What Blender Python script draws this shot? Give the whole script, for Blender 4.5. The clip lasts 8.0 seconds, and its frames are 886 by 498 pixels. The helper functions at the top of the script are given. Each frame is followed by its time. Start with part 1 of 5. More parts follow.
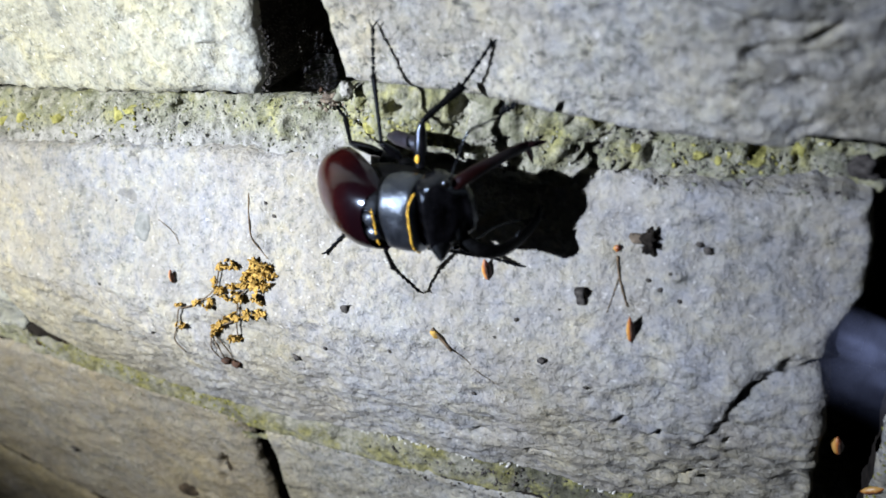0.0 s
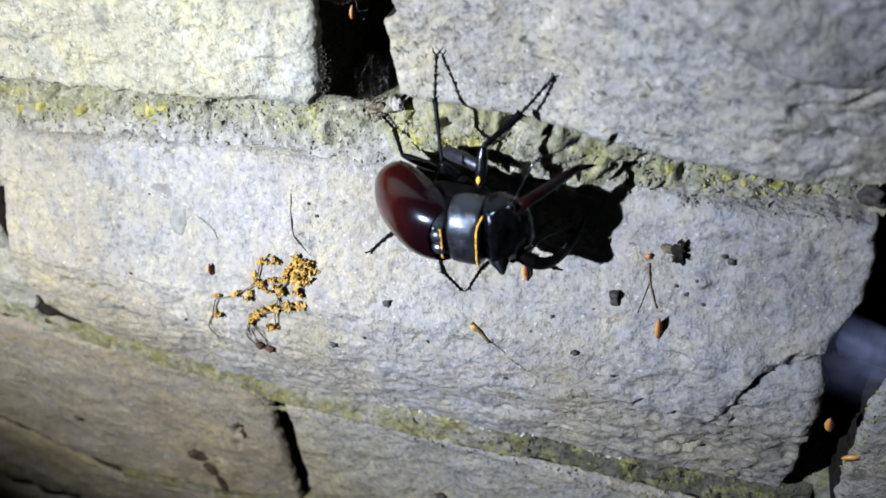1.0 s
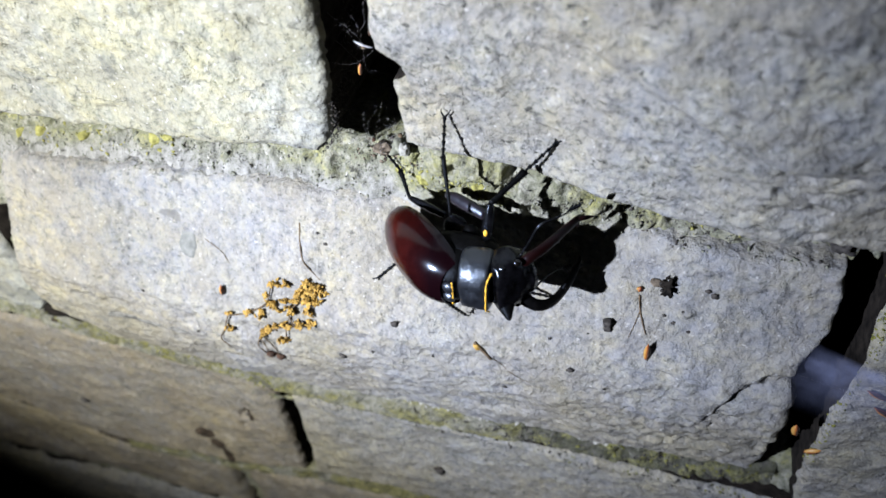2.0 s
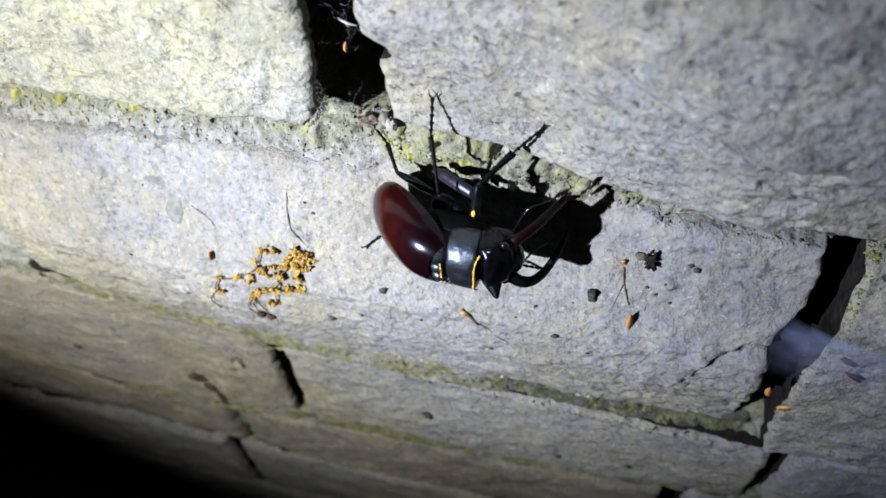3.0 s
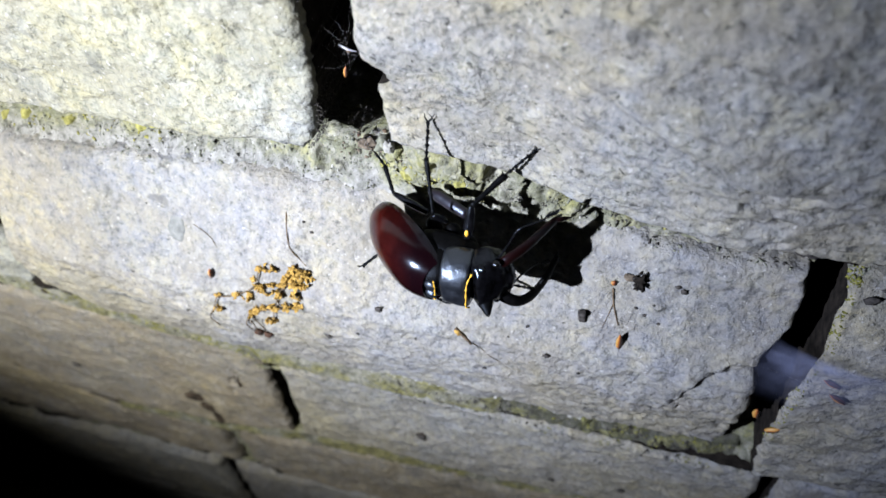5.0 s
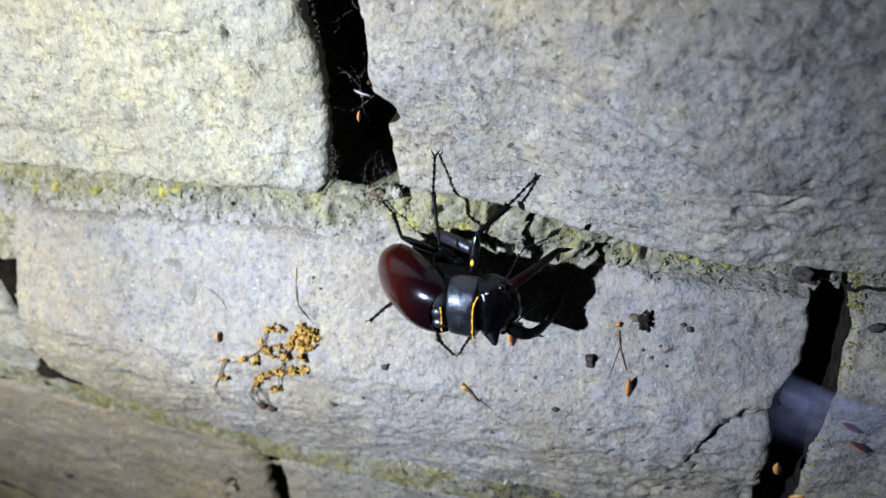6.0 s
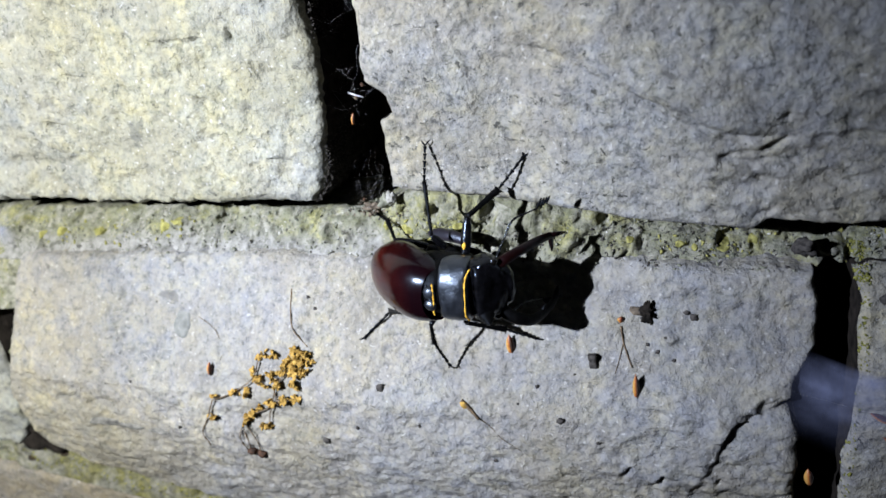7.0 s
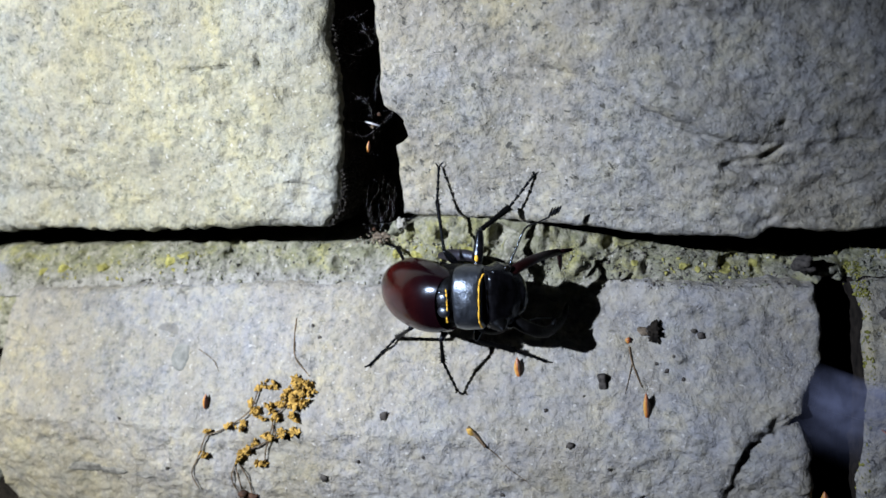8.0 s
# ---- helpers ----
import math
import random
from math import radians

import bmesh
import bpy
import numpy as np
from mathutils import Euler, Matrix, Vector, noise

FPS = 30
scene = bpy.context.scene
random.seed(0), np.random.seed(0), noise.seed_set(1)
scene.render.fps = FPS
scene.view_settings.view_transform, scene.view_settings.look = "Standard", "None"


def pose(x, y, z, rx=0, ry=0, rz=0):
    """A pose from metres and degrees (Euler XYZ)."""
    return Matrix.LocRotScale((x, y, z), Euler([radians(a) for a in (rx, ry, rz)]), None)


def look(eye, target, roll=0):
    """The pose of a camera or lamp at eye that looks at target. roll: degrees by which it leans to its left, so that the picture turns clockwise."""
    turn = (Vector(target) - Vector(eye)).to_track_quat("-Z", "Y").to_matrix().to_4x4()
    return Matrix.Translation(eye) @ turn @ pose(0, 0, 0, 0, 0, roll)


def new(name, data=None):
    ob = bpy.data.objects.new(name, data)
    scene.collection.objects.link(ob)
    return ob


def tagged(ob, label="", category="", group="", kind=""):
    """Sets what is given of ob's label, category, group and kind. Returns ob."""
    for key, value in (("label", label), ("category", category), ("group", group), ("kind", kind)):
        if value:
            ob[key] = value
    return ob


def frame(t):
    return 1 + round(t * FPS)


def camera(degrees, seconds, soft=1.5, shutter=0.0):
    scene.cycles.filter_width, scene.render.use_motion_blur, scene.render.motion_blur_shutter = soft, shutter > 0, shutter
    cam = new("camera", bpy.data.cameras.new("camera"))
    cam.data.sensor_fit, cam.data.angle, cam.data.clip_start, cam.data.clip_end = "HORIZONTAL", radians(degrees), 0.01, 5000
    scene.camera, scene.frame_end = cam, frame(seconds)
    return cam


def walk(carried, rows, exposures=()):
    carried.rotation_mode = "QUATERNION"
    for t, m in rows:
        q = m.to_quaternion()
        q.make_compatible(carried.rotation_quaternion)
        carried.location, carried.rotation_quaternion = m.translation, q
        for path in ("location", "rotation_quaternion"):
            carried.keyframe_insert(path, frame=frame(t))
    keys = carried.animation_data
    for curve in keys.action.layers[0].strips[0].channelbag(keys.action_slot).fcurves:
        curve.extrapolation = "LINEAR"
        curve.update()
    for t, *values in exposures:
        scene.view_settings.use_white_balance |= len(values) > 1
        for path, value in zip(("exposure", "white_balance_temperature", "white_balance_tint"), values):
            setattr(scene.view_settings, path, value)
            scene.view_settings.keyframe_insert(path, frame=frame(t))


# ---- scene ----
cam = camera(63.2, 8.0, shutter=0.4)
cam.data.dof.use_dof, cam.data.dof.focus_distance, cam.data.dof.aperture_fstop = True, 0.208, 12.0
METRES, TILT, LEAN, TURN = 0.26, -34.673, 8.645, 22.101
EYE = (0.07814, -0.13257, 0.11387)
ROWS = [
    (0.0, 0.0, 0.0, 0.0, 0.0, 0.0, -0.0),
    (0.5, -0.0335, -0.0222, 0.0525, -0.37, -3.41, 0.29),
    (1.0, -0.1141, -0.0531, 0.0719, -5.03, -5.03, -0.1),
    (1.5, -0.1463, -0.074, 0.1469, -6.99, -7.87, 0.53),
    (3.0, -0.1582, -0.0699, 0.2763, -8.91, -18.69, 0.71),
    (3.5, -0.14, -0.0815, 0.2893, -9.11, -19.61, 0.62),
    (4.0, -0.1393, -0.0907, 0.288, -9.24, -18.44, 0.39),
    (5.5, -0.17, -0.1088, 0.2406, -8.13, -12.7, -0.14),
    (6.0, -0.1656, -0.1425, 0.1212, -8.4, -2.15, 0.35),
    (6.5, -0.1611, -0.1433, 0.0255, -8.02, 6.03, 0.3),
    (7.0, -0.1384, -0.122, -0.0897, -6.92, 12.38, 1.43),
    (7.5, -0.1852, -0.1218, -0.1639, -9.05, 18.57, 0.08),
    (8.0, -0.1798, -0.0894, -0.226, -9.34, 23.54, 0.91),
]
walk(cam, [(t, pose(*EYE, TILT, LEAN, TURN) @ pose(METRES * x, METRES * y, METRES * z, 90 + pitch, roll, yaw)) for t, x, y, z, yaw, pitch, roll in ROWS],
     exposures=[(0.0, 0.08, 6500, 10), (1.5, 0.06, 6450, 12), (3.5, 0.08, 6450, 12), (5.5, 0.12, 6400, 13), (6.0, -0.1, 6400, 12), (6.5, -0.1, 6450, 11), (7.0, -0.13, 6450, 11), (7.5, -0.12, 6450, 10), (8.0, -0.31, 6500, 10)])

from mathutils.bvhtree import BVHTree

# ---- night and the hand torch ----
world = bpy.data.worlds.new("night")
scene.world = world
world.use_nodes = True
world.node_tree.nodes["Background"].inputs["Color"].default_value = (0.10, 0.12, 0.2, 1)
world.node_tree.nodes["Background"].inputs["Strength"].default_value = 0.0015

TORCH = (-0.195, -0.290, 0.185)


def torch_beam(name, watts, degrees, blend, colour, target):
    lamp = bpy.data.lights.new(name, "SPOT")
    lamp.energy, lamp.color = watts, colour
    lamp.spot_size, lamp.spot_blend, lamp.shadow_soft_size = radians(degrees), blend, 0.0032
    ob = new(name, lamp)
    ob.matrix_world = look(TORCH, target)
    return ob


torch_beam("torch_core", 10.6, 48, 1.0, (0.605, 0.715, 1.04), (0.003, 0.0, 0.022))
torch_beam("torch_spill", 19.3, 86, 0.85, (0.938, 0.95, 0.945), (-0.155, 0.0, 0.065))

# ---- noise on arrays ----
MM = 0.001


def lattice(ix, iy, iz, seed):
    h = (ix * 374761393 + iy * 668265263 + iz * 2147483647 + seed * 974711) & 0x7FFFFFFF
    h = ((h ^ (h >> 13)) * 1274126177) & 0x7FFFFFFF
    h = ((h ^ (h >> 16)) * 1597334677) & 0x7FFFFFFF
    return ((h ^ (h >> 15)) & 0xFFFF) / 32767.5 - 1.0


def value_noise(x, y, z, seed=0):
    x, y, z = np.broadcast_arrays(np.asarray(x, float), np.asarray(y, float), np.asarray(z, float))
    fx, fy, fz = np.floor(x), np.floor(y), np.floor(z)
    ix, iy, iz = fx.astype(np.int64), fy.astype(np.int64), fz.astype(np.int64)
    u, v, w = x - fx, y - fy, z - fz
    u, v, w = (a * a * (3 - 2 * a) for a in (u, v, w))
    total = 0
    for dx in (0, 1):
        for dy in (0, 1):
            for dz in (0, 1):
                k = (u if dx else 1 - u) * (v if dy else 1 - v) * (w if dz else 1 - w)
                total = total + k * lattice(ix + dx, iy + dy, iz + dz, seed)
    return total


def fbm(x, y, z, size, octaves=4, seed=0, gain=0.5):
    total, amp, s = 0, 1.0, 1.0 / size
    for o in range(octaves):
        total = total + amp * value_noise(x * s + 17.3 * o, y * s + 5.1 * o, z * s + 9.7 * o, seed + o)
        amp, s = amp * gain, s * 2.03
    return total


def step(a, b, x):
    k = np.clip((x - a) / (b - a), 0, 1)
    return k * k * (3 - 2 * k)


# ---- node materials ----
def shader(name, rough=0.8, metal=0.0, spec=0.5):
    m = bpy.data.materials.new(name)
    m.use_nodes = True
    t = m.node_tree
    b = t.nodes["Principled BSDF"]
    b.inputs["Roughness"].default_value, b.inputs["Metallic"].default_value = rough, metal
    b.inputs["Specular IOR Level"].default_value = spec
    return m, t, b


def node(t, kind, **values):
    n = t.nodes.new(kind)
    for key, value in values.items():
        n.inputs[key.replace("_", " ")].default_value = value
    return n


def coords(t):
    return t.nodes.new("ShaderNodeNewGeometry").outputs["Position"]


def noise_tex(t, where, scale, detail=4.0, rough=0.55, distortion=0.0):
    n = node(t, "ShaderNodeTexNoise", Scale=scale, Detail=detail, Roughness=rough, Distortion=distortion)
    t.links.new(where, n.inputs["Vector"])
    return n.outputs["Fac"]


def ramp(t, fac, stops):
    r = t.nodes.new("ShaderNodeValToRGB")
    while len(r.color_ramp.elements) < len(stops):
        r.color_ramp.elements.new(0.5)
    for e, (p, c) in zip(r.color_ramp.elements, stops):
        e.position = p
        e.color = (*c, 1) if len(c) == 3 else c
    t.links.new(fac, r.inputs["Fac"])
    return r.outputs["Color"]


def grey(v):
    return (v, v, v)


def mix(t, fac, a, b, how="MIX"):
    m = t.nodes.new("ShaderNodeMix")
    m.data_type, m.blend_type = "RGBA", how
    for value, socket in ((fac, m.inputs[0]), (a, m.inputs[6]), (b, m.inputs[7])):
        if isinstance(value, (int, float)):
            socket.default_value = value
        elif isinstance(value, tuple):
            socket.default_value = (*value, 1)
        else:
            t.links.new(value, socket)
    return m.outputs[2]


def maths(t, how, a, b):
    m = t.nodes.new("ShaderNodeMath")
    m.operation = how
    for value, socket in ((a, m.inputs[0]), (b, m.inputs[1])):
        if isinstance(value, (int, float)):
            socket.default_value = value
        else:
            t.links.new(value, socket)
    return m.outputs[0]


def bump(t, b, layers):
    last = None
    for height, strength, distance in layers:
        n = node(t, "ShaderNodeBump", Strength=strength, Distance=distance)
        t.links.new(height, n.inputs["Height"])
        if last:
            t.links.new(last, n.inputs["Normal"])
        last = n.outputs["Normal"]
    t.links.new(last, b.inputs["Normal"])


def stone_material(name, pale, dark, stain, seed, speckle=1.0):
    """Gritty sandstone: pale and grey grains, pits, ochre and grey-green stains."""
    pale, dark, stain = (tuple(0.59 * v for v in c) for c in (pale, dark, stain))
    m, t, b = shader(name, 0.88, spec=0.22)
    at = t.nodes.new("ShaderNodeMapping")
    t.links.new(coords(t), at.inputs["Vector"])
    at.inputs["Location"].default_value = (seed * 0.37, seed * 0.11, seed * 0.23)
    p = at.outputs["Vector"]
    grain = noise_tex(t, p, 520, 5, 0.68)
    c = ramp(t, grain, [(0.33, dark), (0.46, tuple(0.7 * i + 0.3 * j for i, j in zip(pale, dark))), (0.62, pale)])
    hue = ramp(t, noise_tex(t, p, 260, 3, 0.6), [(0.40, (0.95, 0.99, 1.05)), (0.50, (1, 1, 1)), (0.60, (1.04, 1.0, 0.90))])
    c = mix(t, 0.5, c, hue, "MULTIPLY")
    patch = ramp(t, noise_tex(t, p, 13, 3, 0.5), [(0.40, (0.95, 0.99, 1.06)), (0.50, (1, 1, 1)), (0.62, (1.035, 1.0, 0.83))])
    c = mix(t, 0.9, c, patch, "MULTIPLY")
    tone = ramp(t, noise_tex(t, p, 95, 5, 0.66, 0.3), [(0.36, (0.86, 0.865, 0.88)), (0.50, (1, 1, 1)), (0.62, (1.11, 1.085, 0.98))])
    c = mix(t, 1.0, c, tone, "MULTIPLY")
    tint = ramp(t, noise_tex(t, p, 210, 4, 0.6), [(0.38, (0.95, 0.96, 1.02)), (0.50, (1, 1, 1)), (0.62, (1.06, 1.04, 0.93))])
    c = mix(t, 0.7, c, tint, "MULTIPLY")
    worn = ramp(t, noise_tex(t, p, 24, 5, 0.6, 0.3), [(0.36, (0.82, 0.81, 0.78)), (0.50, (1, 1, 1)), (0.64, (1.07, 1.06, 1.03))])
    c = mix(t, 0.9, c, worn, "MULTIPLY")
    blot = ramp(t, noise_tex(t, p, 45, 6, 0.68, 0.5), [(0.46, grey(0)), (0.66, grey(1))])
    c = mix(t, maths(t, "MULTIPLY", blot, 0.6), c, stain)
    cloud = ramp(t, noise_tex(t, p, 150, 6, 0.75, 0.4), [(0.30, grey(0.84)), (0.52, grey(1.0)), (0.72, grey(1.12))])
    c = mix(t, 1.0, c, cloud, "MULTIPLY")
    spots = ramp(t, noise_tex(t, p, 80, 3, 0.55, 0.3), [(0.29, grey(1)), (0.34, grey(0))])
    c = mix(t, maths(t, "MULTIPLY", spots, 0.65), c, tuple(0.75 * v for v in dark))
    sparkle = ramp(t, noise_tex(t, p, 700, 2, 0.5), [(0.66, grey(0)), (0.71, grey(1))])
    c = mix(t, maths(t, "MULTIPLY", sparkle, 0.4), c, (0.42, 0.42, 0.405))
    pits = ramp(t, noise_tex(t, p, 300, 5, 0.72, 0.5), [(0.355, grey(1)), (0.385, grey(0))])
    c = mix(t, maths(t, "MULTIPLY", pits, 0.8 * speckle), c, (0.04, 0.04, 0.035))
    squash = node(t, "ShaderNodeMapping", Scale=(0.45, 1.0, 1.3), Rotation=(0, 0.35, 0))
    t.links.new(p, squash.inputs["Vector"])
    sooty = ramp(t, noise_tex(t, squash.outputs["Vector"], 170, 7, 0.82, 1.4), [(0.345, grey(1)), (0.385, grey(0))])
    c = mix(t, maths(t, "MULTIPLY", sooty, 0.7 * speckle), c, (0.05, 0.048, 0.042))
    t.links.new(c, b.inputs["Base Color"])
    coarse = noise_tex(t, p, 120, 6, 0.7)
    lumps = noise_tex(t, p, 360, 4, 0.6)
    bump(t, b, [(coarse, 0.5, 0.0032), (lumps, 0.7, 0.0016), (grain, 0.6, 0.0006), (pits, -0.9 * speckle, 0.0008), (sooty, -0.8, 0.0009)])
    return m


def mortar_material(name="mossy_mortar", k=0.56, banded=False):
    """Crumbly lime mortar under grey-green algae and yellow crusts of lichen; banded: bare pale mortar along its foot."""
    m, t, b = shader(name, 0.93, spec=0.2)
    p = coords(t)
    c = ramp(t, noise_tex(t, p, 330, 6, 0.7), [(0.28, (0.05 * k, 0.05 * k, 0.036 * k)), (0.42, (0.19 * k, 0.195 * k, 0.145 * k)), (0.62, (0.42 * k, 0.415 * k, 0.35 * k))])
    algae = ramp(t, noise_tex(t, p, 130, 4, 0.65), [(0.42, grey(0)), (0.6, grey(1))])
    c = mix(t, maths(t, "MULTIPLY", algae, 0.6), c, (0.195 * k, 0.205 * k, 0.11 * k))
    lichen = ramp(t, noise_tex(t, p, 110, 6, 0.66, 0.5), [(0.50, grey(0)), (0.66, grey(1))])
    yellow = ramp(t, noise_tex(t, p, 700, 3, 0.6), [(0.35, (0.10, 0.10, 0.026)), (0.65, (0.28, 0.27, 0.09))])
    c = mix(t, maths(t, "MULTIPLY", lichen, 0.6), c, yellow)
    if banded:
        sep = t.nodes.new("ShaderNodeSeparateXYZ")
        t.links.new(p, sep.inputs[0])
        rise = maths(t, "ADD", maths(t, "MULTIPLY", sep.outputs[2], 90.0), maths(t, "MULTIPLY", noise_tex(t, p, 55, 5, 0.65, 0.4), 1.6))
        bare = ramp(t, maths(t, "SUBTRACT", rise, 3.15), [(0.25, grey(1)), (0.75, grey(0))])
        lime = ramp(t, noise_tex(t, p, 240, 6, 0.7), [(0.32, (0.075, 0.076, 0.066)), (0.46, (0.165, 0.166, 0.152)), (0.64, (0.245, 0.245, 0.235))])
        swept = ramp(t, maths(t, "ADD", maths(t, "MULTIPLY", sep.outputs[0], 12.0), 0.5), [(0.35, grey(1)), (0.9, grey(0.2))])
        c = mix(t, maths(t, "MULTIPLY", bare, swept), c, lime)
    holes = ramp(t, noise_tex(t, p, 280, 5, 0.72, 0.5), [(0.345, grey(1)), (0.40, grey(0))])
    c = mix(t, maths(t, "MULTIPLY", holes, 0.75), c, (0.012, 0.011, 0.008))
    t.links.new(c, b.inputs["Base Color"])
    bump(t, b, [(noise_tex(t, p, 240, 6, 0.65), 0.9, 0.0018), (noise_tex(t, p, 900, 3, 0.6), 0.7, 0.0006)])
    return m


def plain_material(name, dark, pale, scale, rough, relief=0.3, spec=0.4, distance=0.0004):
    m, t, b = shader(name, rough, spec=spec)
    p = coords(t)
    fac = noise_tex(t, p, scale, 4, 0.6)
    t.links.new(ramp(t, fac, [(0.32, dark), (0.68, pale)]), b.inputs["Base Color"])
    bump(t, b, [(fac, relief, distance)])
    return m


STONE_A = stone_material("cream_sandstone", (0.380, 0.388, 0.348), (0.184, 0.187, 0.163), (0.308, 0.300, 0.24), 1, 0.8)
STONE_B = stone_material("grey_sandstone", (0.395, 0.386, 0.348), (0.135, 0.133, 0.119), (0.268, 0.252, 0.207), 2, 1.2)
STONE_C = stone_material("buff_sandstone", (0.372, 0.364, 0.340), (0.195, 0.193, 0.184), (0.295, 0.276, 0.226), 3, 0.65)
STONE_D = stone_material("brown_sandstone", (0.318, 0.290, 0.238), (0.165, 0.148, 0.115), (0.255, 0.212, 0.138), 4, 0.7)
MORTAR = mortar_material()
MORTAR_BED = mortar_material("mossy_mortar_bed", 0.56, True)


def smeared_material():
    """Grey-buff mortar smeared flush over the joint, with olive moss and dark damp spots."""
    m, t, b = shader("damp_mossy_mortar", 0.92, spec=0.2)
    p = coords(t)
    c = ramp(t, noise_tex(t, p, 260, 6, 0.7), [(0.30, (0.045, 0.046, 0.036)), (0.46, (0.115, 0.115, 0.092)), (0.66, (0.20, 0.197, 0.165))])
    moss = ramp(t, noise_tex(t, p, 60, 5, 0.62, 0.6), [(0.42, grey(0)), (0.55, grey(1))])
    olive = ramp(t, noise_tex(t, p, 420, 4, 0.6), [(0.35, (0.05, 0.05, 0.014)), (0.65, (0.17, 0.16, 0.05))])
    c = mix(t, maths(t, "MULTIPLY", moss, 0.75), c, olive)
    damp = ramp(t, noise_tex(t, p, 75, 5, 0.6, 0.4), [(0.34, grey(1)), (0.43, grey(0))])
    c = mix(t, maths(t, "MULTIPLY", damp, 0.7), c, (0.045, 0.044, 0.036))
    t.links.new(c, b.inputs["Base Color"])
    bump(t, b, [(noise_tex(t, p, 150, 6, 0.66), 0.8, 0.0026), (noise_tex(t, p, 520, 4, 0.6), 0.7, 0.0008)])
    return m


MORTAR_GREEN = smeared_material()
MORTAR_BLACK = mortar_material("damp_black_mortar", 0.24)
# Dark earth of a bed joint, also painted as shade in chipped hollows.
EARTH_SHADE = plain_material("dark_earth_and_shade", (0.010, 0.008, 0.006), (0.05, 0.038, 0.026), 220, 0.95, 0.8, 0.1, 0.001)
# Near-black soil that also paints shade in joints and hollows.
SOIL_SHADE = plain_material("black_soil_and_shade", (0.004, 0.0035, 0.003), (0.018, 0.015, 0.012), 260, 0.95, 0.8, 0.1, 0.001)
CORE = plain_material("black_wall_core", (0.012, 0.010, 0.008), (0.035, 0.029, 0.022), 300, 0.95, 0.6, 0.1)
SOIL = plain_material("dark_soil", (0.02, 0.015, 0.010), (0.07, 0.05, 0.03), 90, 0.95, 0.8, 0.1, 0.004)


# ---- mesh helpers ----
def mesh_object(name, verts, faces, material, parent=None, label="", smooth=True):
    me = bpy.data.meshes.new(name)
    me.from_pydata([tuple(v) for v in verts], [], faces)
    if smooth:
        me.polygons.foreach_set("use_smooth", [True] * len(me.polygons))
    me.materials.append(material)
    me.update()
    ob = new(name, me)
    if parent:
        ob.parent = parent
    return tagged(ob, label)


def part(name, bm, material, parent, label=""):
    me = bpy.data.meshes.new(name)
    bm.to_mesh(me)
    bm.free()
    me.polygons.foreach_set("use_smooth", [True] * len(me.polygons))
    me.materials.append(material)
    ob = new(name, me)
    ob.parent = parent
    return tagged(ob, label)


def grid_faces(nu, nv, start=0):
    return [(start + j * nu + i, start + j * nu + i + 1, start + (j + 1) * nu + i + 1, start + (j + 1) * nu + i)
            for j in range(nv - 1) for i in range(nu - 1)]


def line(points):
    a = np.array(points, float)
    return lambda q: np.interp(q, a[:, 0], a[:, 1])


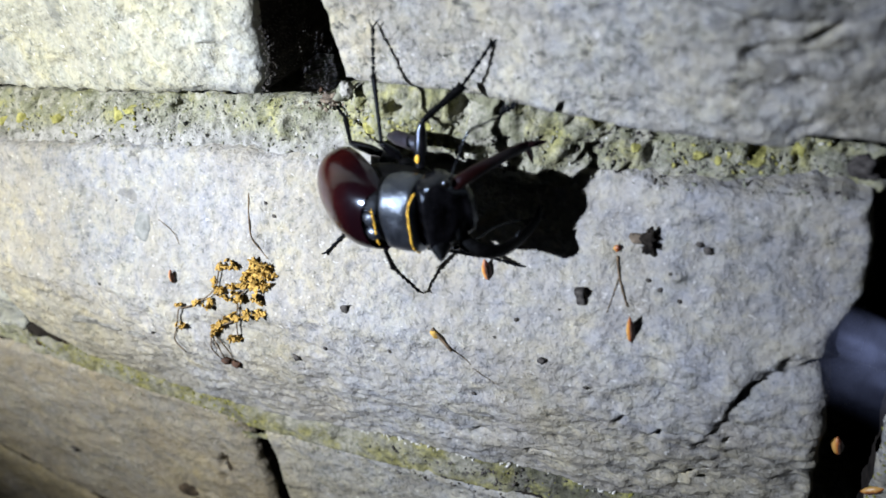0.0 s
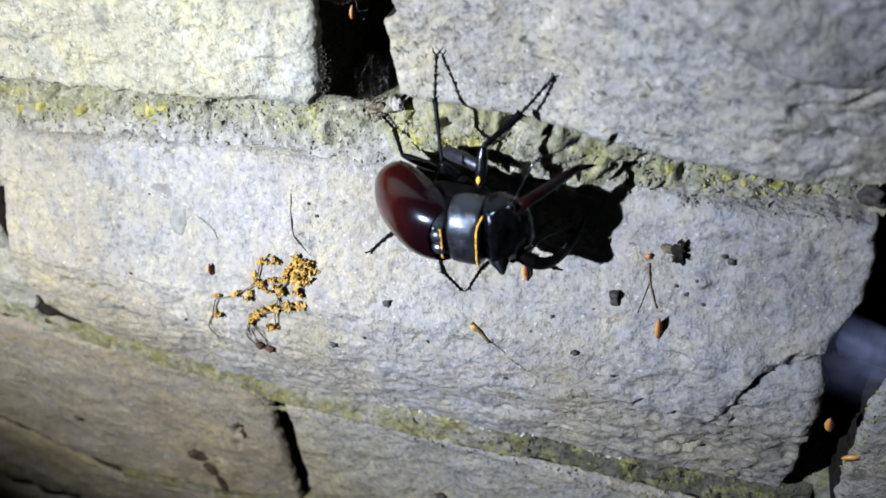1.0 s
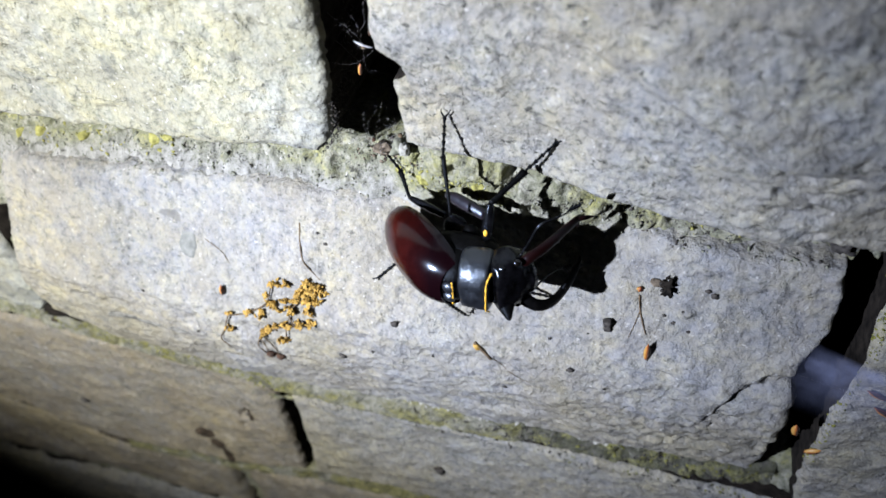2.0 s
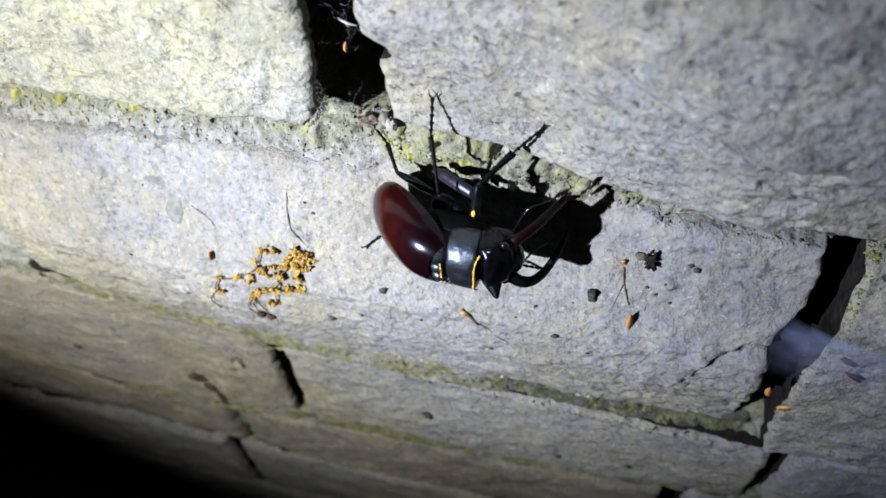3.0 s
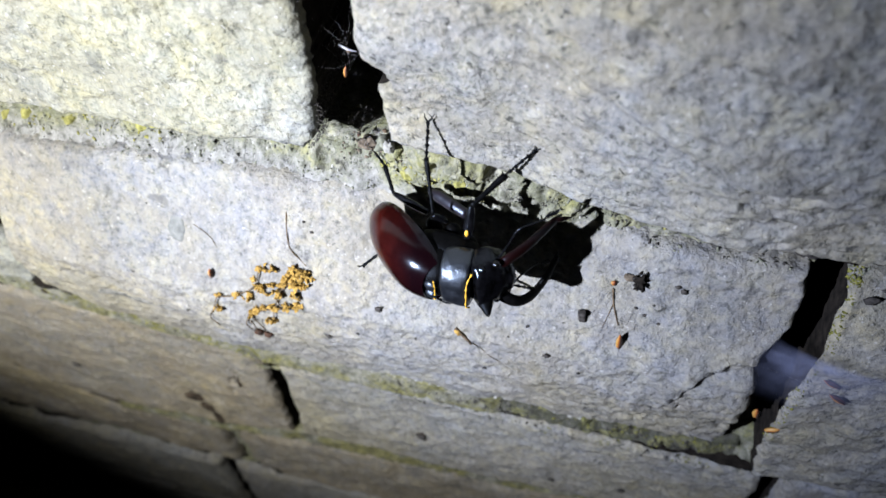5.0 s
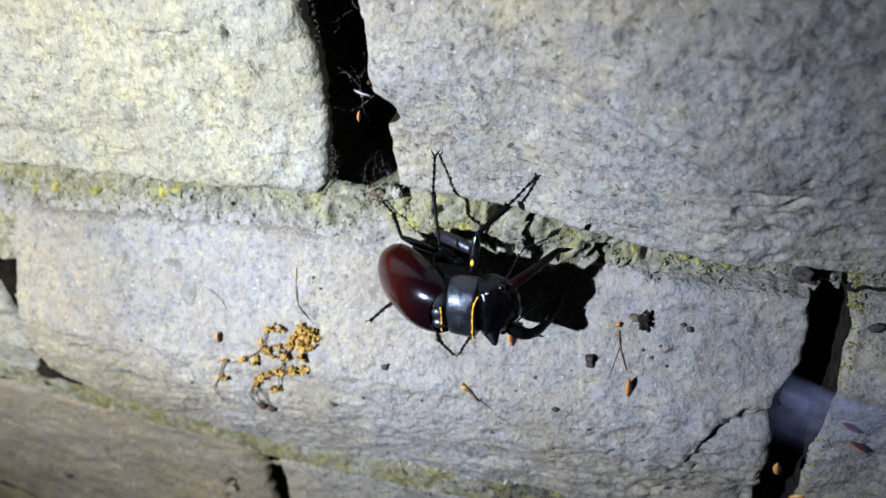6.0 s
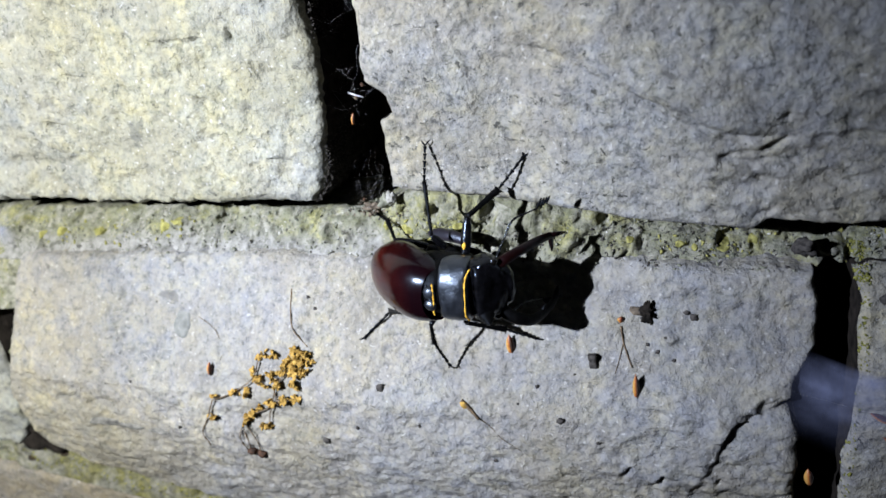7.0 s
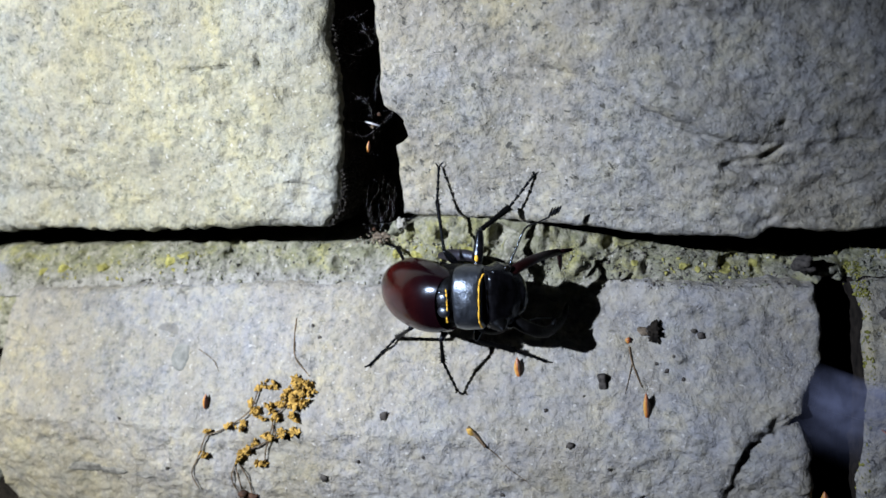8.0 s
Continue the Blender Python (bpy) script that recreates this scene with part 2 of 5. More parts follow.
def stone(left, right, bottom, top, front, material, cell=1.1, seed=0, rough=1.0, rim=5.0, back=75.0, ragged=0.9, darkened=True):
    """A hewn block in millimetres: left and right edges by height, bottom and top edges by width, a front face, worn rims."""
    left, right, bottom, top = (line(e) for e in (left, right, bottom, top))
    zc = 0.5 * (float(bottom(0)) + float(top(0)))
    width = float(right(zc) - left(zc))
    height = float(top(0.5 * (left(zc) + right(zc))) - bottom(0.5 * (left(zc) + right(zc))))
    nu, nv = max(8, int(width / cell)), max(8, int(height / cell))
    u, v = np.meshgrid(np.linspace(0, 1, nu), np.linspace(0, 1, nv))
    z0 = float(bottom(0.0)) + v * (float(top(0.0)) - float(bottom(0.0)))
    x = left(z0) + u * (right(z0) - left(z0))
    z = bottom(x) + v * (top(x) - bottom(x))
    x = left(z) + u * (right(z) - left(z))
    wob = ragged * (fbm(x, 3.0 * seed, z, 9, 4, seed + 40) + 0.4 * fbm(x, 5.0 * seed, z, 2.8, 2, seed + 44))
    x = x + wob * (np.exp(-u * nu * cell / 7) - np.exp(-(1 - u) * nu * cell / 7))
    z = z + wob * (np.exp(-v * nv * cell / 7) - np.exp(-(1 - v) * nv * cell / 7))
    gap = np.minimum(np.minimum(u, 1 - u) * width, np.minimum(v, 1 - v) * height)
    worn = rim * (1 + 0.45 * fbm(x, 2.0 * seed, z, 16, 3, seed + 11))
    k = np.clip(1 - gap / worn, 0, 1)
    y = front(x, z) + worn * (1 - np.sqrt(np.maximum(0, 1 - k * k))) * 1.0
    y = y + rough * (1.4 * fbm(x, 0, z * 1.5, 26, 3, seed) + 0.62 * fbm(x, 0, z * 1.3, 8, 4, seed + 5, 0.65)
                     + 0.55 * np.abs(fbm(x, 0, z * 2.2, 14, 3, seed + 21)) + 0.26 * fbm(x, 0, z, 3.4, 2, seed + 33, 0.7))
    verts = list(np.stack([x, y, z], -1).reshape(-1, 3) * MM)
    faces = grid_faces(nu, nv)
    ring = [i for i in range(nu)] + [j * nu + nu - 1 for j in range(1, nv)] + \
           [(nv - 1) * nu + i for i in range(nu - 2, -1, -1)] + [j * nu for j in range(nv - 2, 0, -1)]
    n0, m = len(verts), len(ring)
    for depth in (0.35, 1.0):
        for r in ring:
            p = verts[r]
            verts.append(np.array((p[0] + 0.0012 * value_noise(p[2] * 130, depth, p[0] * 130, seed), p[1] + depth * (back * MM - p[1]),
                                   p[2] + 0.0012 * value_noise(p[0] * 130, depth * 3, p[2] * 130, seed + 3))))
    rings = [ring, list(range(n0, n0 + m)), list(range(n0 + m, n0 + 2 * m))]
    for a, b in zip(rings, rings[1:]):
        for i in range(m):
            j = (i + 1) % m
            faces.append((a[j], a[i], b[i], b[j]))
    faces.append(tuple(rings[2]))
    ob = mesh_object("stone", verts, faces, material, WALL)
    # Black sides paint the joints' shade as well as their soil.
    if darkened:
        ob.data.materials.append(SOIL_SHADE)
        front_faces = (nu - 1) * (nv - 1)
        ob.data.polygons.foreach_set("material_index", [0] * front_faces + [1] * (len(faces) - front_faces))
    SURFACES.append(BVHTree.FromPolygons([Vector(v) for v in verts], faces))
    return ob


SURFACES = []


def rest(x, z, y=-60.0):
    """Where the wall's surface lies before the point x, z, in millimetres."""
    hits = [s.ray_cast(Vector((x, y, z)) * MM, Vector((0, 1, 0))) for s in SURFACES]
    hits = [(h[0][1], h[1]) for h in hits if h[0] is not None]
    if not hits:
        return 40.0, Vector((0, -1, 0))
    d, n = min(hits, key=lambda h: h[0])
    return d / MM, n if n[1] < 0 else -n


WALL = tagged(new("wall_stone"), "old weathered sandstone wall with mossy joints at night", "wall", kind="structure")


def seam(name, x0, x1, low, high, y_low, y_high, seed, cell=0.8, rough=1.0, label="", material=None):
    """A bed of crumbling mortar along the wall, in millimetres: low and high edges and their depths by width."""
    low, high, y_low, y_high = (line(e) for e in (low, high, y_low, y_high))
    xs = np.linspace(x0, x1, max(6, int((x1 - x0) / cell)))
    profile = np.concatenate([[-0.5, -0.25], np.linspace(0, 0.86, 20), [0.93, 1.0, 1.06, 1.1, 1.1]])
    deep = np.concatenate([[40, 12], np.zeros(20), [0.5, 1.2, 3.5, 9, 45.0]])
    xx, pp = np.meshgrid(xs, profile)
    _, dd = np.meshgrid(xs, deep)
    lo, hi = low(xx), high(xx)
    z = lo + np.clip(pp, -0.3, 1.02) * (hi - lo)
    y = y_low(xx) + np.clip(pp, 0, 1) * (y_high(xx) - y_low(xx)) + dd
    lump = fbm(xx, 5.0 * seed, z * 1.1, 8, 4, seed, 0.6)
    pit = np.maximum(0, fbm(xx, 2.0 * seed, z, 5.5, 3, seed + 9) - 0.35)
    fine = fbm(xx, 4.0 * seed, z, 2.6, 3, seed + 15, 0.6)
    y = y - rough * ((2.0 * lump + 0.75 * fine) * (0.25 + 0.75 * step(0.0, 0.35, pp)) - 6.0 * pit) * (dd < 20)
    z = z + rough * 0.9 * fbm(xx, 8.0 * seed, pp * 3, 6, 3, seed + 3) * (pp > 0.85)
    verts, faces = np.stack([xx, y, z], -1).reshape(-1, 3) * MM, grid_faces(len(xs), len(profile))
    SURFACES.append(BVHTree.FromPolygons([Vector(v) for v in verts], faces))
    return tagged(mesh_object(name, verts, faces, material or MORTAR), label, "mortar", kind="structure")


def post(name, z0, z1, left, right, y_front, seed, label="", cell=0.9):
    """Mortar in an upright joint, in millimetres."""
    left, right, y_front = (line(e) for e in (left, right, y_front))
    zs = np.linspace(z0, z1, max(6, int((z1 - z0) / cell)))
    us = np.linspace(-0.15, 1.15, 12)
    uu, zz = np.meshgrid(us, zs)
    x = left(zz) + uu * (right(zz) - left(zz))
    y = y_front(zz) - 1.5 * fbm(x, 7.0 * seed, zz, 7, 4, seed, 0.6) + 3 * np.maximum(0, fbm(x, 2.0, zz, 6, 3, seed + 9) - 0.3)
    return tagged(mesh_object(name, np.stack([x, y, zz], -1).reshape(-1, 3) * MM, grid_faces(len(us), len(zs)), MORTAR),
                  label, "mortar", kind="structure")


def cracks(x, z, runs, deep=1.7, wide=0.75):
    """Short dark cracks in millimetres: ends, depth."""
    y = 0 * x
    for k, (x0, z0, x1, z1, cut) in enumerate(runs):
        length = math.hypot(x1 - x0, z1 - z0)
        ux, uz = (x1 - x0) / length, (z1 - z0) / length
        along = (x - x0) * ux + (z - z0) * uz
        off = (z - z0) * ux - (x - x0) * uz + 0.9 * fbm(x, 3.0 * k, z, 7, 3, 90 + k)
        y = y + deep * cut * np.exp(-(off / wide) ** 2) * step(-2, 2, along) * step(length + 2, length - 2, along) * step(-0.5, 0.1, fbm(x, k, z, 5, 2, 95 + k))
    return y


def face_main(x, z):
    """The bulging face of the block under the beetle."""
    y = np.interp(z, [-95, -80, -60, -45, -30, -15, 0, 15, 30], [12, 5, -1, -5, -7, -7, 0, 7.5, 14])
    crack = z - np.interp(x, [54, 61, 68, 73, 77, 80, 84, 88, 92, 98], [-66, -54, -44, -33, -22, -15.5, -12.5, -9.5, -8.5, -7]) + 1.5 * fbm(x, 0, z, 6, 4, 61, 0.6)
    y = y - 4.0 * step(42, 60, x) * step(8, 27, z)
    chip = step(0.8, -1.0, crack) * step(-30, -18, z) + 0.5 * step(4, -4, crack) * step(-18, -30, z) * step(56, 62, x)
    flaw = np.exp(-(crack / 1.5) ** 2) * step(78, 84, x) * step(102, 96, x)
    ledge = z - (-62 + 0.05 * x + 2.2 * fbm(x, 1, 0 * z, 18, 3, 62))
    slots = np.exp(-(ledge / 0.9) ** 2) * step(0.25, 0.55, fbm(x, 3, 0 * z, 14, 3, 63)) * step(-60, -20, x)
    low = step(-22, -40, z + 0.12 * x) * step(35, 75, x)
    return y + 1.9 * chip + 2.6 * flaw + 2.4 * slots + 1.6 * low + 3.0 * step(-150, -175, x) + cracks(x, z, MAIN_CRACKS) + 1.2 * step(36, 58, x) * step(-14, -28, z) * fbm(x * 0.7, 2, z, 9, 4, 64, 0.65) + 0.8 * step(30, 70, x) * fbm(x * 0.8, 2, z, 7, 3, 67, 0.6)


def face_upper_right(x, z):
    y = np.interp(x, [-20, 20, 36, 70, 100, 200], [6, 4, -1, -6, -5, -2]) + 6.5 * step(92, 52, z) * step(52, 18, x) + 5.5 * step(84, 43, z) * step(18, 52, x)
    ridge = z - np.interp(x, [-20, 15, 31, 41, 52, 63, 76, 90, 111, 240], [97, 94.5, 92, 87, 81, 75, 70, 68, 67, 60]) + 0.9 * fbm(x, 0, z, 9, 4, 71)
    y = y - 2.0 * step(-0.8, 3.0, ridge) * step(12, 34, x) * step(96, 70, x) + 2.0 * np.exp(-((ridge + 0.6) / 0.75) ** 2) * step(20, 34, x) * step(92, 74, x) * step(-0.9, -0.1, fbm(x, 9, z, 12, 2, 79))
    y = y + 0.45 * step(20, 50, x) * np.abs(fbm(x * 0.6 - z * 0.3, 6, z + 0.4 * x, 13, 4, 75, 0.6))
    y = y + cracks(x, z, UR_CRACKS, 1.25)
    y = y + 1.0 * step(60, 80, x) * step(80, 60, z) * fbm(x * 0.45, 4, z * 1.3, 9, 4, 74, 0.65)
    return y


def face_flat(depth, lean=0.0, yaw=0.0):
    return lambda x, z: depth + lean * z + yaw * x


# ---- the wall, course by course ----
UR_CRACKS = [(8, 92, 14, 88, 1.0), (10, 87, 13, 83, 0.9), (44, 79, 48, 76, 1.0), (30, 70, 33, 66, 0.8), (52, 66, 56, 64, 0.8), (0, 100, 6, 98, 0.6), (62, 104, 78, 99, 1.1), (20, 104, 34, 101, 0.7),
             (74.3, 64.3, 82.4, 65.8, 1.4), (82.4, 65.8, 89.2, 67.7, 2), (73.8, 63.7, 81.4, 61.1, 1.5), (82.5, 62.2, 87, 64.3, 2.2), (85.7, 72.6, 90.1, 74.7, 1.6), (91.5, 67.2, 101.3, 68, 1.6), (101.3, 68, 109.9, 68.2, 1.5), (89.9, 62.4, 92.4, 61.8, 2), (103.9, 57.2, 111.5, 58.2, 1.5), (96.3, 55.6, 99.7, 53, 1.3), (82.3, 59.3, 84.3, 57, 1.5), (82.8, 47.2, 87.4, 48.4, 1.5), (88.6, 47.7, 102.1, 48.6, 1.2)]
MAIN_CRACKS = [(-8.8, -63.8, -4.4, -61.5, 1.5), (4.1, -57.1, 11, -53.8, 1.7), (18.6, -52.6, 24.4, -50.2, 1.3), (33.3, -48, 34.6, -49.9, 1.5), (36.8, -51.5, 37.5, -52.4, 1), (47.8, -29, 50.4, -31.6, 0.9), (51.4, -35.5, 55.5, -28, 1.3), (60.2, -37.6, 62.5, -32.4, 1.7), (53.7, -36.2, 54.1, -39.6, 1), (66.6, -60.3, 73, -51.5, 1.6), (91.5, -24.7, 94.2, -25.8, 1), (57.4, -11, 63, -11.9, 0.9), (63.1, -12.5, 68.8, -16.1, 0.9), (39.9, -19.2, 41.7, -20, 0.8), (18.1, -28.3, 22.6, -32.5, 1.2), (77.4, -34.7, 78.7, -31.5, 0.9), (94.7, -36.8, 96.1, -31.6, 1)]
LOW_CRACKS = [(-115, -112, -122, -132, 2.4), (-148, -143, -130, -150, 2.4), (-141, -147, -137, -158, 2.0), (-190, -120, -176, -126, 0.8), (-240, -100, -225, -104, 0.8)]
UL_CRACKS = [(-88, 100.2, -67, 98.9, 1.2), (-146, 76.1, -127, 76.0, 1.5), (-59.5, 108.8, -57.7, 92.8, 1.2), (-52.6, 91.6, -51.6, 87.0, 1.2), (-55.7, 63.9, -41.4, 59.8, 0.8),
             (-110, 118, -96, 120, 0.7), (-75, 84, -70, 80, 0.8), (-120, 92, -112, 90, 0.6)]
stone([(40, -262), (160, -258)], [(46, -46), (49, -43), (54, -38.5), (61, -36.2), (70, -35.2), (84, -33.4), (100, -33.4), (116, -34), (160, -33.5)],
      [(-265, 51), (-168, 50), (-98, 49), (-40, 48.5)], [(-265, 152), (-30, 150)],
      lambda x, z: 6.5 - 0.03 * (z - 50) + 1.6 * np.exp(-((z - 66 - 0.02 * x) / 3.5) ** 2) * step(-110, -125, x) + cracks(x, z, UL_CRACKS, 2.2, 0.7), STONE_A, seed=1, cell=0.62, rough=0.85, rim=3.4, ragged=1.6)
stone([(40, -18.5), (52, -19), (60, -18.6), (67, -19), (72.6, -18.6), (73.6, -15.8), (75.2, -14.2), (80, -14.2), (82, -15.6), (83.6, -18.6), (85, -20.2), (92, -20.6), (114, -20.2), (160, -20.5)], [(40, 236), (160, 240)],
      [(-20, 50.5), (10, 49), (38, 47), (50, 45.2), (64, 44.2), (83, 44), (87, 47), (99, 45), (115, 45.5), (240, 44)], [(-20, 150), (240, 151)],
      face_upper_right, STONE_B, seed=2, cell=0.66, rough=0.72, rim=3.2, ragged=0.8)
stone([(-95, -176), (-58, -175), (-50, -180), (-28, -183), (0, -179), (18, -176), (30, -174)], [(-95, 99), (-67, 100), (-34, 98), (-14, 97.2), (-8, 94.8), (0, 98), (8, 101.5), (30, 100.5)],
      [(-190, -50), (-170, -56), (-138, -64), (-102, -73), (-72, -79), (-25, -77), (11, -77), (57, -81), (105, -84)], [(-190, 27), (0, 28.5), (105, 28)],
      face_main, STONE_C, seed=3, rim=3.0, cell=0.64, rough=0.8, ragged=0.7, darkened=False)
stone([(-80, -420), (40, -420)], [(-80, -202), (-60, -199), (-47, -188), (-38, -187), (-12, -188), (0, -193), (30, -190)], [(-420, -60), (-180, -59)], [(-420, 28), (-180, 28)],
      face_flat(3), STONE_A, seed=4, cell=1.2, rim=3.0)
stone([(-110, 118), (-64, 112), (-33, 110.5), (0, 112.3), (21, 112.3), (30, 109)], [(-110, 330), (30, 330)],
      [(105, -95), (152, -83), (330, -84)], [(105, 28), (330, 29)], lambda x, z: 1.0 + 0.42 * np.maximum(0, z), STONE_B, seed=5, cell=1.2, rim=2.2)
stone([(-170, -330), (-60, -330)], [(-170, -98), (-95, -93)], [(-330, -150), (-290, -158), (-229, -184), (-150, -180), (-95, -170)],
      [(-330, -68), (-198, -71), (-157, -76), (-121, -81), (-90, -84)],
      lambda x, z: 4 + cracks(x, z, LOW_CRACKS, 2.0, 1.5), STONE_D, seed=6, cell=1.4, rough=0.7, rim=2.6)
stone([(-170, -92), (-95, -87)], [(-170, 124), (-95, 122)], [(-100, -166), (20, -168), (130, -150)],
      [(-100, -88), (-27, -88), (12, -90), (59, -95), (125, -98)], face_flat(4), STONE_B, seed=7, cell=1.4, rough=0.7, rim=2.6)
stone([(-170, 132), (-80, 128)], [(-170, 360), (-80, 360)], [(120, -158), (360, -160)], [(120, -104), (152, -92), (360, -92)],
      face_flat(3), STONE_C, seed=8, cell=2.0)
stone([(-260, -420), (-150, -420)], [(-260, -153), (-155, -149)], [(-420, -240), (-140, -246)], [(-420, -150), (-300, -167), (-229, -193), (-140, -190)],
      face_flat(6), STONE_D, seed=9, cell=2.2)
stone([(-260, -140), (-150, -141)], [(-260, 95), (-150, 92)], [(-150, -246), (100, -240)], [(-150, -189), (-95, -179), (20, -175), (100, -165)],
      face_flat(4), STONE_D, seed=10, cell=2.0)
stone([(-260, 104), (-150, 102)], [(-260, 360), (-150, 360)], [(90, -244), (360, -244)], [(90, -166), (360, -170)], face_flat(4), STONE_B, seed=11, cell=2.6)
for row, (z_low, z_high) in enumerate(((-340, -254), (-430, -348), (158, 262))):
    for k, x in enumerate((-640, -400, -165, 80)):
        x += 60 * (row % 2)
        if row == 2 and k == 0:
            continue
        stone([(z_low, x), (z_high, x)], [(z_low, x + 226), (z_high, x + 228)], [(x, z_low), (x + 230, z_low)], [(x, z_high), (x + 230, z_high)],
              face_flat(5), (STONE_D, STONE_B, STONE_C)[(row + k) % 3], seed=20 + 4 * row + k, cell=3.4)
for k, (x, z_low, z_high) in enumerate(((-660, -62, 28), (-660, -142, -70), (-660, -246, -162), (-500, 50, 152))):
    stone([(z_low, x), (z_high, x)], [(z_low, (-428, -338, -428, -270)[k]), (z_high, (-428, -338, -428, -270)[k])], [(x, z_low), (-260, z_low)],
          [(x, z_high), (-260, z_high)], face_flat(5), (STONE_A, STONE_D, STONE_D, STONE_A)[k], seed=40 + k, cell=3.4)

seam("mortar_bed", -190, 113, [(-190, 24), (0, 25), (97, 25), (103, 28), (113, 28)], [(-190, 40.5), (-87, 40.5), (-53, 39), (-39, 39.5), (-27, 42), (-18, 47), (-8, 49.5), (4, 49.5), (16, 48), (31, 44.5), (48, 39.5), (73, 35.5), (97, 34.5), (113, 35)],
     [(-190, 13.8), (40, 14.2), (60, 12.4), (97, 12.8), (102, 15), (113, 15)], [(-190, 25), (-47, 26), (-27, 22), (-16, 15), (-4, 11.5), (12, 11.5), (26, 14), (48, 22), (97, 26)], 3, 0.6, 1.0, "crumbling grey mortar bed with yellow-green lichen", MORTAR_BED)
seam("mortar_bed", 112, 330, [(112, 27), (330, 28)], [(104, 37), (330, 38)], [(104, 16), (330, 16)], [(104, 24), (330, 24)], 5, 1.2, 1.0,
     "crumbling grey mortar bed with yellow-green lichen", MORTAR_BED)
seam("mortar_bed", -420, -189, [(-420, 27), (-186, 28)], [(-420, 38), (-186, 39)], [(-420, 16), (-186, 16)], [(-420, 24), (-186, 25)], 6, 1.2, 1.0,
     "crumbling grey mortar bed with lichen", MORTAR_BED)
seam("mortar_bed", -205, 26, [(-205, -71), (-186, -72), (-143, -79), (-106, -83), (-90, -87), (-27, -90), (12, -91), (59, -96), (110, -100)], [(-205, -57), (-185, -56), (-170, -57), (-138, -64), (-102, -72), (-72, -77), (-25, -75), (11, -75), (57, -79), (110, -83)],
     [(-205, 3.5), (-40, 3.5), (12, 4), (26, 12)], [(-205, 7), (-100, 5.5), (0, 6), (12, 6.5), (26, 15)], 7, 0.8, 0.42, "mossy mortar bed under the bulging block", MORTAR_GREEN)
seam("mortar_bed", 6, 110, [(6, -91), (59, -96), (110, -100)], [(6, -77), (57, -81), (110, -85)], [(6, 7), (26, 6), (60, 7), (110, 9)], [(6, 9.5), (26, 9), (60, 12), (110, 16)], 13, 0.8, 0.8,
     "damp black mortar bed with yellow moss", MORTAR_BLACK)
seam("mortar_bed", -420, -203, [(-420, -69), (-202, -70)], [(-420, -59), (-202, -58)], [(-420, 6), (-186, 6)], [(-420, 7), (-186, 7)], 8, 2.0, 0.9, "thin mossy mortar bed")
seam("mortar_bed", 108, 360, [(108, -103), (152, -92), (360, -92)], [(108, -95), (152, -83), (360, -84)], [(108, 9), (360, 9)], [(108, 12), (360, 12)], 9, 1.8, 0.9, "thin mossy mortar bed")
seam("mortar_bed", -420, -214, [(-420, -151), (-300, -168), (-229, -194), (-210, -193)], [(-420, -143), (-300, -155), (-229, -182), (-210, -181)],
     [(-420, 9), (-240, 8), (-214, 6)], [(-420, 11), (-240, 10), (-214, 7)], 10, 1.4, 0.9, "bed joint packed with dark earth", EARTH_SHADE)
seam("mortar_bed", -216, 360, [(-216, -194), (-150, -191), (-95, -180), (20, -176), (130, -158), (360, -170)], [(-216, -182), (-150, -179), (-95, -169), (20, -167), (130, -149), (360, -160)],
     [(-216, 5), (360, 6)], [(-216, 6), (360, 7)], 14, 2.0, 0.6, "mossy mortar bed", MORTAR_GREEN)
for z in (-250, -344):
    seam("mortar_bed", -660, 360, [(-660, z - 6), (360, z - 6)], [(-660, z + 5), (360, z + 5)], [(-660, 10), (360, 10)], [(-660, 13), (360, 13)], 12, 4.0, 0.9, "mossy mortar bed")
post("mortar_joint", -62, 28, [(-62, -203), (-47, -190), (-12, -190), (0, -195), (30, -191)], [(-62, -174), (-50, -178), (-28, -181), (0, -177), (30, -172)], [(-64, 45), (-56, 40), (-48, 32), (-44, 5), (-13, 6), (-9, 22), (0, 24), (5, 9), (12, 12), (30, 17)], 3, "crumbling mortar in an upright joint")
post("mortar_joint", -170, -92, [(-170, -101), (-92, -96)], [(-170, -89), (-92, -83)], [(-170, 30), (-150, 30), (-138, 14), (-124, 14), (-114, 26), (-104, 24), (-97, 5), (-88, 5)], 4, "crumbling mossy mortar in an upright joint")
post("mortar_joint", -250, -162, [(-250, -154), (-162, -150)], [(-250, -139), (-162, -140)], [(-250, 12), (-162, 12)], 5, "crumbling mortar in an upright joint")
post("mortar_joint", -100, 34, [(-100, 100), (-30, 97), (34, 97)], [(-100, 120), (-30, 111), (34, 109)], [(-100, 12), (-84, 14), (-66, 40), (-40, 48), (24, 50), (34, 26)], 6, "hollow upright joint with black crumbs of mortar")

# Dark backing box that closes the open joints.
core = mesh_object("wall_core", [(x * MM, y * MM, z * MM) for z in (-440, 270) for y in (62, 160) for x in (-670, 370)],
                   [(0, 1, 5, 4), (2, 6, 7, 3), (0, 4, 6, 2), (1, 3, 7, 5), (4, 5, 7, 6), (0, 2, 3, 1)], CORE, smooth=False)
tagged(core, "black core behind the open joints of the wall", "wall core", kind="structure")

gx, gy = np.meshgrid(np.linspace(-1.1, 0.9, 121), np.linspace(-1.0, 0.16, 62))
gz = -0.43 + 0.010 * fbm(gx, gy, 0 * gx, 0.12, 5, 77)
ground = mesh_object("ground", np.stack([gx, gy, gz], -1).reshape(-1, 3), grid_faces(121, 62), SOIL)
tagged(ground, "dark bare soil at the foot of the wall", "ground", kind="structure")

